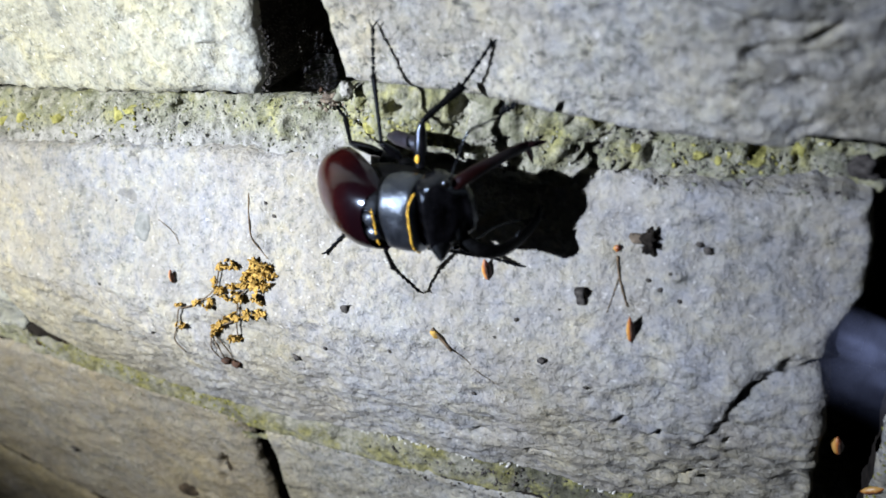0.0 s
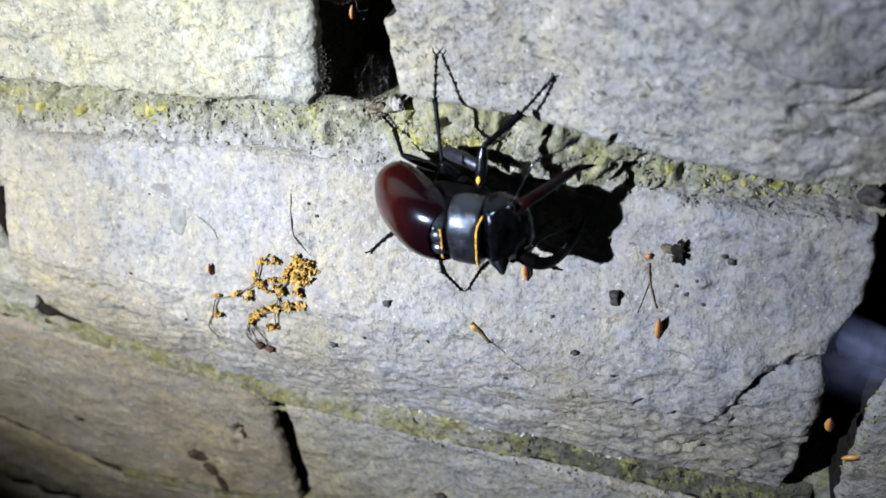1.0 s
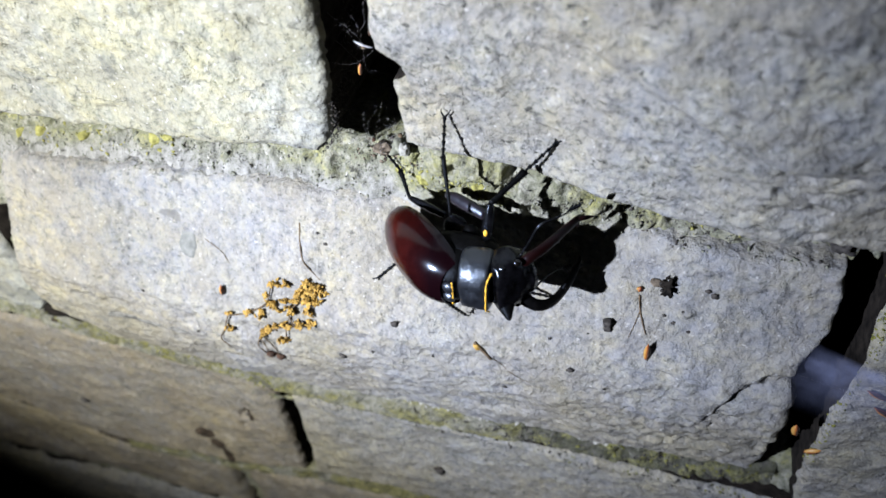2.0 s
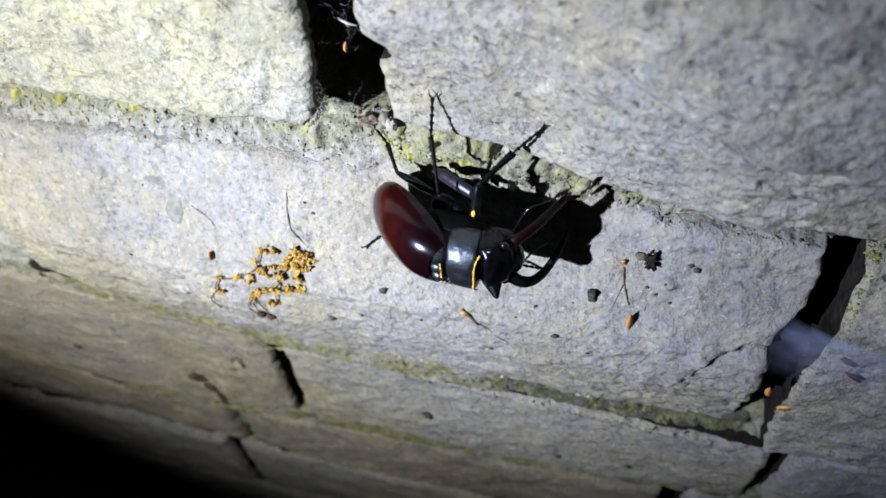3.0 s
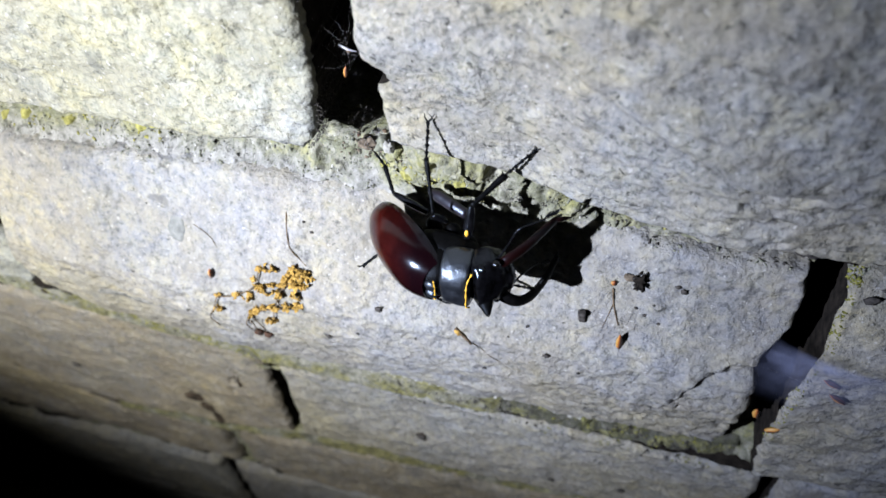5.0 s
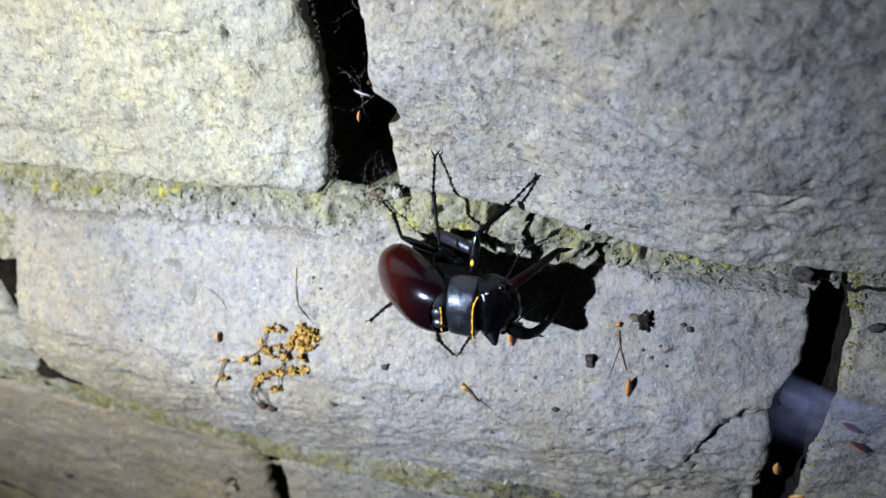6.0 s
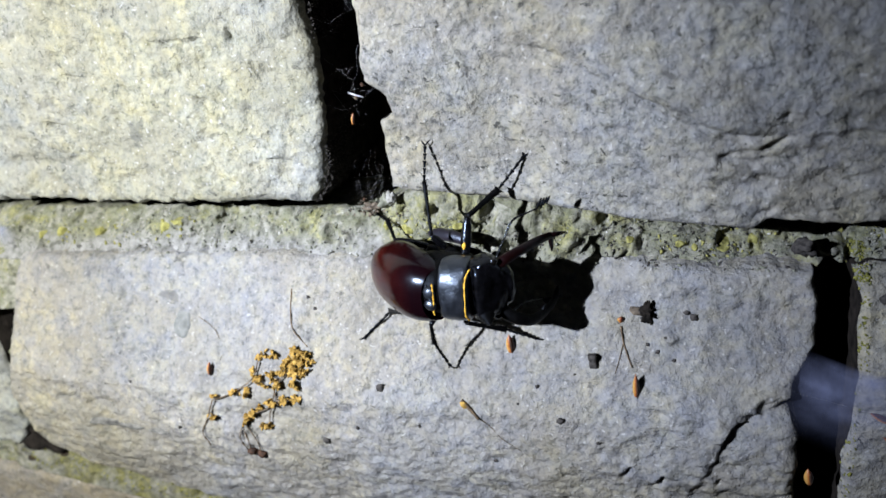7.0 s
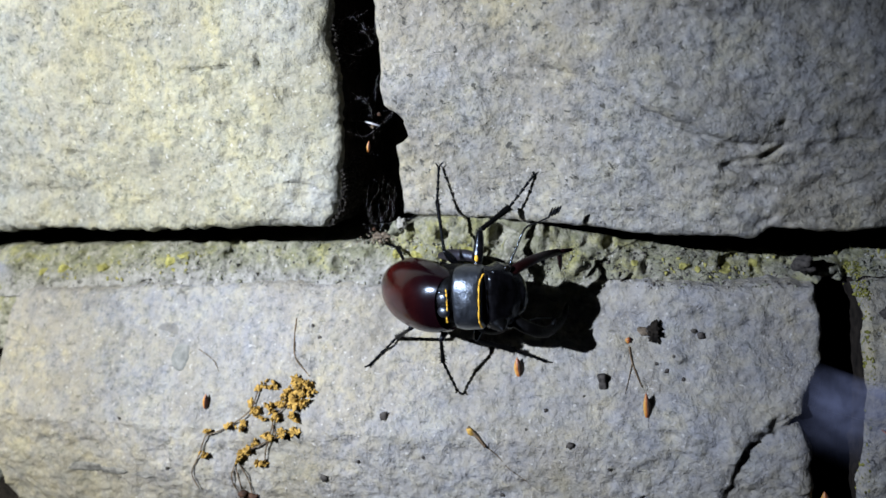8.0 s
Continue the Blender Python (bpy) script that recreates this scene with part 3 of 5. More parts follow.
# ---- the stag beetle ----
def chitin(name, dark, pale, rough, scale, relief, coat=0.0, spec=0.5, fore=None):
    """fore: the colour towards the front of a wing case."""
    m, t, b = shader(name, rough, spec=spec)
    p = coords(t)
    fac = noise_tex(t, p, scale, 4, 0.6)
    c = ramp(t, fac, [(0.3, dark), (0.7, pale)])
    if fore:
        sep = t.nodes.new("ShaderNodeSeparateXYZ")
        t.links.new(t.nodes.new("ShaderNodeTexCoord").outputs["Generated"], sep.inputs[0])
        c = mix(t, ramp(t, sep.outputs[0], [(0.22, grey(0)), (0.72, grey(1))]), c, fore)
    t.links.new(c, b.inputs["Base Color"])
    b.inputs["Specular Tint"].default_value = (0.66, 0.80, 1.0, 1)
    fine = noise_tex(t, p, 2600, 3, 0.6)
    t.links.new(maths(t, "ADD", maths(t, "MULTIPLY", fac, 0.22), rough - 0.1), b.inputs["Roughness"])
    b.inputs["Coat Weight"].default_value, b.inputs["Coat Roughness"].default_value = coat, 0.16
    bump(t, b, [(fac, relief, 0.0004), (fine, relief, 0.00012)])
    return m


ELYTRA = chitin("chestnut_chitin", (0.009, 0.0013, 0.0011), (0.030, 0.0036, 0.0024), 0.17, 160, 0.07, 0.0, 0.42, fore=(0.0035, 0.0009, 0.0016))
DULL = chitin("satin_black_chitin", (0.002, 0.0022, 0.003), (0.007, 0.0074, 0.0095), 0.38, 420, 0.6, 0.4, spec=1.0)
DULL.node_tree.nodes["Principled BSDF"].inputs["IOR"].default_value = 1.62
BLACK = chitin("black_chitin", (0.001, 0.001, 0.0013), (0.004, 0.004, 0.005), 0.19, 420, 0.4, spec=0.45)
MATT = chitin("matt_black_chitin", (0.001, 0.001, 0.001), (0.003, 0.0028, 0.0028), 0.46, 700, 0.6, spec=0.07)
RED = chitin("dark_red_chitin", (0.0025, 0.0006, 0.0006), (0.009, 0.0014, 0.0012), 0.34, 300, 0.4, 0.0, 0.26)
PURPLE = chitin("purple_black_chitin", (0.0025, 0.0015, 0.0025), (0.009, 0.005, 0.009), 0.40, 300, 0.4, spec=0.8)
GOLD = plain_material("golden_hair", (0.38, 0.20, 0.015), (0.75, 0.46, 0.05), 900, 0.7, 0.8, 0.3, 0.0003)
EYE_BLACK = chitin("eye_black", (0.002, 0.002, 0.002), (0.006, 0.005, 0.004), 0.15, 900, 0.2, 0.6)


def loft(place, axis, up, sections, n=28, rings=40):
    """A smooth closed body in millimetres. sections: along the axis, half width, height above, depth below, squareness."""
    axis, up = Vector(axis).normalized(), Vector(up).normalized()
    side = axis.cross(up).normalized()
    up = side.cross(axis)
    a = np.array(sections, float)
    stops = np.linspace(0, 1, len(a))
    k = (1 - np.cos(np.linspace(0, np.pi, rings))) / 2

    def curve(values):
        m = np.gradient(values, stops)
        i = np.clip(np.searchsorted(stops, k, side="right") - 1, 0, len(a) - 2)
        h = stops[i + 1] - stops[i]
        q = (k - stops[i]) / h
        return ((1 + 2 * q) * (1 - q) ** 2 * values[i] + q * (1 - q) ** 2 * h * m[i]
                + q * q * (3 - 2 * q) * values[i + 1] + q * q * (q - 1) * h * m[i + 1])

    s, w, hi, lo, e = (curve(a[:, c]) for c in range(5))
    bm, last = bmesh.new(), None
    for r in range(rings):
        loop = []
        for j in range(n):
            f = 2 * math.pi * j / n
            c, d = math.cos(f), math.sin(f)
            p = 2.0 / max(e[r], 1.2)
            cx = math.copysign(abs(c) ** p, c) * max(w[r], 0.02)
            cz = math.copysign(abs(d) ** p, d) * max(hi[r] if d > 0 else lo[r], 0.02)
            loop.append(bm.verts.new((Vector(place) + axis * s[r] + side * cx + up * cz) * MM))
        if last:
            for j in range(n):
                bm.faces.new((last[j], last[(j + 1) % n], loop[(j + 1) % n], loop[j]))
        else:
            bm.faces.new(loop[::-1])
        last = loop
    bm.faces.new(last)
    bmesh.ops.recalc_face_normals(bm, faces=bm.faces)
    return bm


def tube(points, radii, n=8, per=6, flat=1.0):
    """A bent limb through points in millimetres, with a radius at each."""
    pts, bm, last = [Vector(p) for p in points], bmesh.new(), None
    ext = [2 * pts[0] - pts[1]] + pts + [2 * pts[-1] - pts[-2]]
    path = []
    for i in range(len(pts) - 1):
        p0, p1, p2, p3 = ext[i:i + 4]
        for s in range(per + (i == len(pts) - 2)):
            q = s / per
            path.append((0.5 * (2 * p1 + (p2 - p0) * q + (2 * p0 - 5 * p1 + 4 * p2 - p3) * q * q + (3 * p1 - p0 - 3 * p2 + p3) * q ** 3),
                         radii[i] + (radii[i + 1] - radii[i]) * q))
    side = None
    for i, (p, r) in enumerate(path):
        way = (path[min(i + 1, len(path) - 1)][0] - path[max(i - 1, 0)][0]).normalized()
        side = way.cross(Vector((0.21, -0.9, 0.35))).normalized() if side is None else (side - way * side.dot(way)).normalized()
        other = way.cross(side)
        loop = [bm.verts.new((p + side * (r * math.cos(2 * math.pi * j / n)) + other * (flat * r * math.sin(2 * math.pi * j / n))) * MM) for j in range(n)]
        if last:
            for j in range(n):
                bm.faces.new((last[j], last[(j + 1) % n], loop[(j + 1) % n], loop[j]))
        else:
            bm.faces.new(loop[::-1])
        last = loop
    bm.faces.new(last)
    bmesh.ops.recalc_face_normals(bm, faces=bm.faces)
    return bm


def knobbly(bm, depth, size):
    """Uneven, finely dented shell."""
    bm.normal_update()
    for v in bm.verts:
        v.co += v.normal * (depth * MM * (noise.noise(v.co / (size * MM)) + 0.5 * noise.noise(v.co / (0.45 * size * MM))))
    return bm


def join(bm, other):
    me = bpy.data.meshes.new("scratch")
    other.to_mesh(me)
    other.free()
    bm.from_mesh(me)
    bpy.data.meshes.remove(me)
    return bm


BEETLE = tagged(new("stag_beetle"), "black and chestnut stag beetle clinging to the wall with spread legs", "beetle")

# wing cases: two halves that meet in a suture
ELY_FRONT, ELY_AXIS, ELY_UP = Vector((2.5, -12.2, 31.8)), Vector((0.747, -0.665, 0.0)), Vector((-0.665, -0.747, 0.0))


def wing_case(sign):
    bm, rows_, across = bmesh.new(), 46, 22
    axis, up = ELY_AXIS.normalized(), ELY_UP.normalized()
    grid = []
    for i in range(rows_):
        s = 0.5 - 0.5 * math.cos(math.pi * i / (rows_ - 1))
        fall = max(0.0, 1 - (max(0.0, s - 0.4) / 0.6) ** 2.3) ** 0.55
        rise = 1 - max(0.0, 1 - s / 0.4) ** 2.6
        q, h = (0.74 + 0.26 * rise) * fall, (0.58 + 0.42 * rise) * max(fall, 0.02)
        row = []
        for j in range(across):
            f = math.pi / 2 * j / (across - 1) * 1.13
            wide = 10.2 * q * math.sin(f) ** 0.92 if f > 0 else 0.0
            tall = (9.2 * h) * math.copysign(abs(math.cos(f)) ** 0.9, math.cos(f))
            rim = 0.25 * math.exp(-((j - across + 3) / 1.0) ** 2)
            p = ELY_FRONT - axis * (32.7 * s) + Vector((0, 0, sign * (wide - 0.02 + rim))) + up * tall
            row.append(bm.verts.new(p * MM))
        grid.append(row)
    for a, b in zip(grid, grid[1:]):
        for j in range(across - 1):
            bm.faces.new((a[j], a[j + 1], b[j + 1], b[j]))
    bmesh.ops.recalc_face_normals(bm, faces=bm.faces)
    bmesh.ops.solidify(bm, geom=bm.faces, thickness=0.0004)
    return bm


for side in (1, -1):
    case = part("wing_case", wing_case(side), ELYTRA, BEETLE, "glossy dark chestnut wing case")
    case.data.set_sharp_from_angle(angle=radians(50))
part("abdomen", loft(ELY_FRONT - ELY_AXIS * 29.5, ELY_AXIS, ELY_UP, [(0, 0.5, .5, .5, 2), (3, 5.5, 4, 2.5, 2), (10, 8.8, 6, 4.5, 2.2), (20, 9.6, 7, 5.5, 2.2), (27, 8.5, 6, 6, 2.2), (29.5, 4, 3, 3, 2)]), MATT, BEETLE, "matt black underside of the abdomen")
part("scutellum", loft((-4.6, -13.6, 31.8), (0.9, -0.42, 0), (-0.42, -0.9, 0), [(0, .2, .2, .6, 2), (1.2, 1.4, .5, .8, 2), (3.6, 3.4, .8, 1, 2), (5.2, 3.8, .6, 1, 2), (5.6, .5, .2, .2, 2)], 16, 16), BLACK, BEETLE)
part("neck_collar", loft((0.6, -8.8, 32.3), (1, -0.1, 0), (0, -1, 0), [(-4.0, 4.6, 6.0, 4, 2.2), (-2.0, 7.0, 7.3, 5.5, 2.2), (2.0, 7.3, 7.6, 6, 2.3), (4, 6.4, 6.6, 5, 2)], 28, 18), MATT, BEETLE)
part("thorax_underside", loft((-8, -2.5, 32), (1, -0.25, 0), (0, -1, 0), [(0, 3, 2, 2, 2), (4, 7.5, 5, 4.5, 2.3), (12, 8.3, 6, 6, 2.4), (18, 7.5, 5, 6, 2.3), (22, 4, 3, 3, 2)], 28, 28), MATT, BEETLE, "matt black underside of the thorax")
part("pronotum", knobbly(loft((2.9, -10.0, 32.3), (1, 0.02, 0), (0, -1, 0),
     [(0, 7.4, 5.4, 3.4, 2.7), (0.5, 8.3, 6.6, 4.2, 2.8), (2.0, 8.8, 7.3, 5, 2.6), (4.2, 9.0, 7.7, 5.4, 2.5), (6.6, 8.9, 7.6, 5.2, 2.6), (7.8, 8.6, 7.1, 4.6, 2.7), (8.4, 7.7, 6.0, 3.4, 2.6)], 40, 40), 0.22, 2.6),
     DULL, BEETLE, "satin black pronotum")
for x, w, h, from_, to in ((1.7, 8.2, 7.0, -38, 22), (10.6, 8.6, 7.75, -52, 60)):
    arc = []
    for k in range(25):
        f = math.radians(from_ + (to - from_) * k / 24)
        c, d = math.cos(f), math.sin(f)
        arc.append((x + ((2.0 if d > 0 else 0.6) * d * d if x > 5 else -0.3 * d * d) + 0.22 * math.sin(5 * f + 1), -10.0 - h * c ** (2 / 2.7), 32.3 + math.copysign(abs(d) ** (2 / 2.7), d) * w))
    part("hair_fringe", tube(arc, [(0.22 + 0.08 * math.sin(k * 1.7)) * (0.35 if k in (0, 24) else 1) for k in range(25)], 7, 2), GOLD, BEETLE, "fringe of short golden hairs")


HEAD_AXIS, HEAD_UP = (0.88, 0.45, 0.0), (0.45, -0.88, 0.0)
part("head", knobbly(loft((10.6, -11.2, 32.4), HEAD_AXIS, HEAD_UP,
     [(0, 7.2, 4.3, 3.5, 2.6), (1.1, 8.3, 5.7, 4.6, 2.9), (3.2, 8.8, 5.6, 5.4, 3.1), (5.6, 8.9, 5.0, 5.6, 3.2), (7.8, 7.9, 4.4, 5.4, 3.0), (9.6, 6.4, 3.8, 4.8, 2.8), (11.0, 4.8, 3.6, 4.2, 2.6), (12.0, 3.0, 2.4, 3.0, 2.4)], 44, 44), 0.5, 3.2),
     BLACK, BEETLE, "broad black head with raised corners")
for s in (1, -1):
    part("head_horn", loft((14.2, -12.6, 32.4 + s * 7.0), (0.35, -0.45, s * 0.75), (-0.3, -0.8, 0), [(-3, 2.2, 1.8, 1.8, 2), (0, 1.9, 1.6, 1.6, 2), (0.8, 1.3, 1.1, 1.1, 2), (1.4, .6, .5, .5, 2), (1.7, .1, .1, .1, 2)], 16, 16), BLACK, BEETLE, "raised corner of the head")
    part("eye", loft((17.6, -10.6, 32.4 + s * 8.1), (0.9, 0.36, 0), (0, -0.4, s), [(-1.2, .2, .2, .2, 2), (-0.7, .75, .75, .75, 2), (0, 0.95, 0.95, 0.95, 2), (0.7, .75, .75, .75, 2), (1.2, .2, .2, .2, 2)], 16, 14), EYE_BLACK, BEETLE)
part("cheek", loft((13.5, -10.0, 27.0), (0.4, -0.89, -0.21), (0.2, 0.1, -1), [(-2, 3.4, 3.4, 3.0, 2), (1.5, 3.2, 3.4, 2.6, 2), (4.0, 2.4, 2.8, 2.0, 2), (6.2, 1.4, 1.7, 1.2, 2), (7.7, .8, .9, .7, 2), (8.4, .15, .1, .1, 2)], 18, 20), MATT, BEETLE, "pointed lower corner of the head")
part("upper_lip", loft((19.8, -9.3, 32.4), (0.72, 0.7, 0), (0.7, -0.72, 0), [(0, 3.2, 1.2, 1, 2.4), (1.6, 2.8, 1, .8, 2.4), (2.8, 1.6, .6, .5, 2), (3.3, .3, .2, .2, 2)], 18, 14), MATT, BEETLE)
# Unseen mass added under the head so its shadow covers the wall there.
part("head_shadow_blocker", knobbly(loft((5.5, -2.4, 23.2), (1, 0.05, -0.1), (0, -1, 0), [(0, 1.5, 1.2, 1.2, 2), (2.5, 3.6, 3.0, 3.0, 2.2), (6.5, 3.8, 3.4, 3.2, 2.2), (10, 2.4, 2.4, 2.2, 2), (12, .3, .3, .3, 2)], 18, 18), 0.3, 2.0), MATT, BEETLE, "hidden black mass added under the head to widen its shadow")
for z, r in ((29.8, 1.6), (33.4, 1.9)):
    part("neck_plate", loft((-1.2, -15.6, z), (0.9, -0.3, 0), (-0.3, -0.9, 0), [(0, .3, .3, .6, 2), (0.7, r * 0.8, .9, .8, 2), (2.0, r, 1.2, 1, 2.2), (3.2, r * 0.8, .8, .9, 2), (3.6, .3, .2, .4, 2)], 14, 14), DULL, BEETLE)


for s in (1, -1):
    for x, y, r in ((8.2, -2.6, 2.3), (2.6, 0.6, 2.5), (-3.4, 2.6, 2.2)):
        part("coxa", loft((x, y, 32.2 + 4.6 * s), (-0.3, 0.2, s), (0, -1, 0), [(-3, r * .8, r * .8, r, 2), (-0.5, r, r, r * 1.2, 2), (1.2, r * .8, r * .8, r, 2), (2.2, r * .4, r * .4, r * .5, 2), (2.6, .1, .1, .1, 2)], 14, 14), MATT, BEETLE)


for piece in BEETLE.children:
    hind = piece.name.startswith(("wing_case", "abdomen"))
    piece.data.transform(Matrix.Translation(Vector((0.3, -4.0, -1.2) if hind else (0.9, -3.4, -0.6)) * MM))


def mandible(points, teeth, thick=1.0):
    """A curved antler with a forked tip and teeth inside; teeth: the point that one grows from, its way and thickness."""
    p = [Vector(q) for q in points]
    bm = tube(p, [thick * r for r in (1.45, 1.35, 1.25, 1.1, 0.9, 0.2)], 12, 7, 0.75)
    for k, way, r in teeth:
        at, way = p[int(k)].lerp(p[min(int(k) + 1, 5)], k - int(k)), Vector(way)
        join(bm, tube([at, at + way * 0.6, at + way], [r, r * 0.75, 0.12], 8, 5))
    return bm


part("mandible", mandible([(18.8, -12.5, 37.5), (21.2, -11.2, 39.4), (24.8, -7.4, 40.5), (28.2, -1.6, 40.6), (31.0, 4.0, 40.0), (32.4, 7.4, 38.8)],
                          [(2.5, (1.0, 0.8, -2.4), 0.8), (4, (-0.2, 3.2, -6.4), 0.85), (4, (4.2, 1.4, 0.5), 0.8)], 1.1), RED, BEETLE, "dark red antler-like mandible with teeth")
# Dark red like the other; the matt black paints the head's shade on it.
part("mandible", mandible([(18.8, -13.0, 25.2), (23.8, -12.5, 22.2), (27.4, -8.0, 19.8), (30.4, -0.5, 19.6), (31.8, 4.5, 20.9), (32.4, 7.0, 22.8)],
                          [(2.5, (1.0, 0.8, 2.6), 0.8), (4, (1.0, -1.0, 4.0), 0.95), (4, (1.6, 1.6, -1.0), 0.7)], 1.3), MATT, BEETLE, "antler-like mandible with teeth, painted black as in the shade of the head")


def leg(base, knee, ankle, foot, thick, dot=False, claw=(1, 0, 0), shin_thick=0.38):
    """Thigh, spiny shin, and a thin jointed foot that ends in two claws."""
    base, knee, ankle, foot = (Vector(p) for p in (base, knee, ankle, foot))
    foot.y = min(foot.y, rest(foot.x, foot.z)[0] - 0.7) if foot.y < 20 else foot.y
    ankle.y = min(ankle.y, rest(ankle.x, ankle.z)[0] - 0.9)
    ob = part("leg", tube([base, base.lerp(knee, 0.35), base.lerp(knee, 0.75), knee], [thick * .7, thick * 1.0, thick * .85, thick * .5], 10, 5, 0.75), BLACK, BEETLE, "jointed black leg")
    shin = tube([knee, knee.lerp(ankle, 0.5), ankle], [thick * shin_thick, thick * shin_thick * 1.05, thick * shin_thick * 1.5], 9, 6, 0.8)
    side = (ankle - knee).cross(Vector((0, -1, 0.2))).normalized()
    for k, q in enumerate((0.2, 0.33, 0.45, 0.55, 0.64, 0.72, 0.80, 0.88, 0.94, 0.99)):
        p = knee.lerp(ankle, q)
        s = 1 if k % 2 else -1
        part("spine", tube([p, p + side * s * thick * (0.6 + 0.45 * q) + (ankle - knee).normalized() * 0.7], [thick * .24, 0.05], 5, 2), MATT, ob)
    part("shin", shin, MATT, ob)
    foot_mesh = None
    for k in range(5):
        a, b = ankle.lerp(foot, k / 5), ankle.lerp(foot, (k + 0.92) / 5)
        sag = Vector((0.15 * math.sin(3 * k), 0.12, 0.2 * math.cos(2.3 * k)))
        piece = tube([a, a.lerp(b, 0.5) + sag * 0.4, b], [0.30, 0.36, 0.60], 7, 3)
        foot_mesh = piece if foot_mesh is None else join(foot_mesh, piece)
    way = (foot - ankle).normalized()
    c = Vector(claw).normalized()
    for s in (1, -1):
        join(foot_mesh, tube([foot, foot + way * 1.1 + c * s * 0.9, foot + way * 1.5 + c * s * 1.3 + Vector((0, 1.2, 0))], [0.28, 0.2, 0.05], 6, 4))
    part("foot", foot_mesh, MATT, ob)
    if dot:
        p = base.lerp(knee, 0.25)
        part("hair_patch", loft(p + Vector((-0.2, -thick * 0.72, 0.3)), knee - base, (0, -1, 0.3), [(-1.0, .1, .1, .1, 2), (-.5, .5, .3, .3, 2), (0.4, .55, .35, .3, 2), (1.0, .1, .1, .1, 2)], 10, 10), GOLD, ob, "patch of golden hair")
    return ob


leg((8.6, -6.0, 38.0), (9.4, -2.6, 48.2), (16.8, 5.5, 53.2), (24.2, 9.6, 62.2), 1.55, True, shin_thick=0.48)
middle_leg = leg((1.5, -1.0, 38.0), (-1.5, -3.2, 42.6), (-4.6, 4.8, 56.0), (-4.3, 8.4, 65.6), 1.2)
part("thigh", tube([(6.5, 1.6, 39.4), (2.5, 3.6, 39.6), (-3.0, 7.0, 38.9), (-6.2, 8.8, 38.3)], [1.5, 1.85, 1.8, 0.9], 12, 6, 0.8), PURPLE, middle_leg, "purple-black thigh")
leg((-5.0, 2.0, 37.0), (-17.0, 7.5, 36.5), (-21.5, 14.5, 40.0), (-31.0, 24.5, 40.0), 1.35)
leg((10.0, -6.0, 26.0), (7.0, -6.4, 16.6), (17.0, 0.5, 11.0), (25.6, 4.0, 6.8), 1.55, True, shin_thick=0.40)
leg((1.5, -1.0, 26.0), (-2.2, -11.0, 18.0), (-2.8, -8.2, 10.2), (-0.6, -2.4, -1.2), 1.35)
leg((-5.0, -1.0, 27.0), (-12.5, -7.5, 20.0), (-21.2, 5.4, 12.6), (-29.6, 4.8, 4.9), 1.35)


def antenna(s, points, club):
    """A long elbowed shaft and a comb of four leaves at its end."""
    ob = part("antenna", tube(points, [0.32, 0.26, 0.32, 0.2, 0.26], 8, 5), BLACK, BEETLE, "elbowed black antenna with a comb at its end")
    end, way = Vector(points[-1]), (Vector(points[-1]) - Vector(points[-2])).normalized()
    leaves = None
    for k in range(4):
        a = end + way * (0.9 * k)
        leaf = tube([a, a + Vector(club) * 1.2 + way * 0.3, a + Vector(club) * (2.6 - 0.2 * k) + way * 0.7], [0.28, 0.34, 0.14], 6, 3)
        leaves = leaf if leaves is None else join(leaves, leaf)
    part("antenna_comb", leaves, MATT, ob)


antenna(1, [(18.5, -12.0, 39.5), (20.8, -11.0, 44.5), (23.2, -9.4, 49.6), (26.5, -7.8, 51.0), (29.4, -6.4, 52.0)], (0.25, 0.1, 0.95))
antenna(-1, [(18.8, -11.0, 24.0), (21.0, -8.0, 22.0), (23.5, -3.0, 22.0), (25.8, 1.0, 21.0), (28.0, 4.0, 20.0)], (0.3, 0.1, -0.95))

# ---- litter on the wall ----
OCHRE = plain_material("dry_ochre_floret", (0.13, 0.075, 0.012), (0.42, 0.27, 0.07), 500, 0.85, 0.8, 0.2, 0.0006)
def bud_material():
    """Dry scale: straw yellow along one flank, red-brown along the other."""
    m, t, b = shader("orange_bud_scale", 0.45, spec=0.5)
    g = t.nodes.new("ShaderNodeTexCoord").outputs["Generated"]
    sep = t.nodes.new("ShaderNodeSeparateXYZ")
    t.links.new(g, sep.inputs[0])
    fac = maths(t, "ADD", sep.outputs[0], maths(t, "MULTIPLY", maths(t, "SUBTRACT", noise_tex(t, coords(t), 700, 3), 0.5), 0.6))
    c = ramp(t, fac, [(0.18, (0.36, 0.20, 0.05)), (0.42, (0.24, 0.075, 0.014)), (0.62, (0.05, 0.010, 0.004))])
    t.links.new(c, b.inputs["Base Color"])
    bump(t, b, [(noise_tex(t, coords(t), 1200, 3), 0.4, 0.0003)])
    return m


BUD = bud_material()
HUSK = plain_material("dark_husk", (0.012, 0.008, 0.006), (0.07, 0.035, 0.02), 600, 0.8, 0.8, 0.2, 0.0005)
TWIG = plain_material("dry_twig", (0.03, 0.022, 0.015), (0.14, 0.10, 0.06), 900, 0.85, 0.8, 0.2, 0.0003)
DIRT = plain_material("brown_grey_dirt", (0.03, 0.024, 0.018), (0.17, 0.14, 0.105), 700, 0.95, 0.7, 0.15)
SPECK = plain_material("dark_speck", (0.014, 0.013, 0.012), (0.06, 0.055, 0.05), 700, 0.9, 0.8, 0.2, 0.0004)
LICHEN_GREY = plain_material("grey_green_lichen", (0.085, 0.09, 0.066), (0.17, 0.174, 0.138), 420, 0.95, 0.7, 0.15, 0.0005)
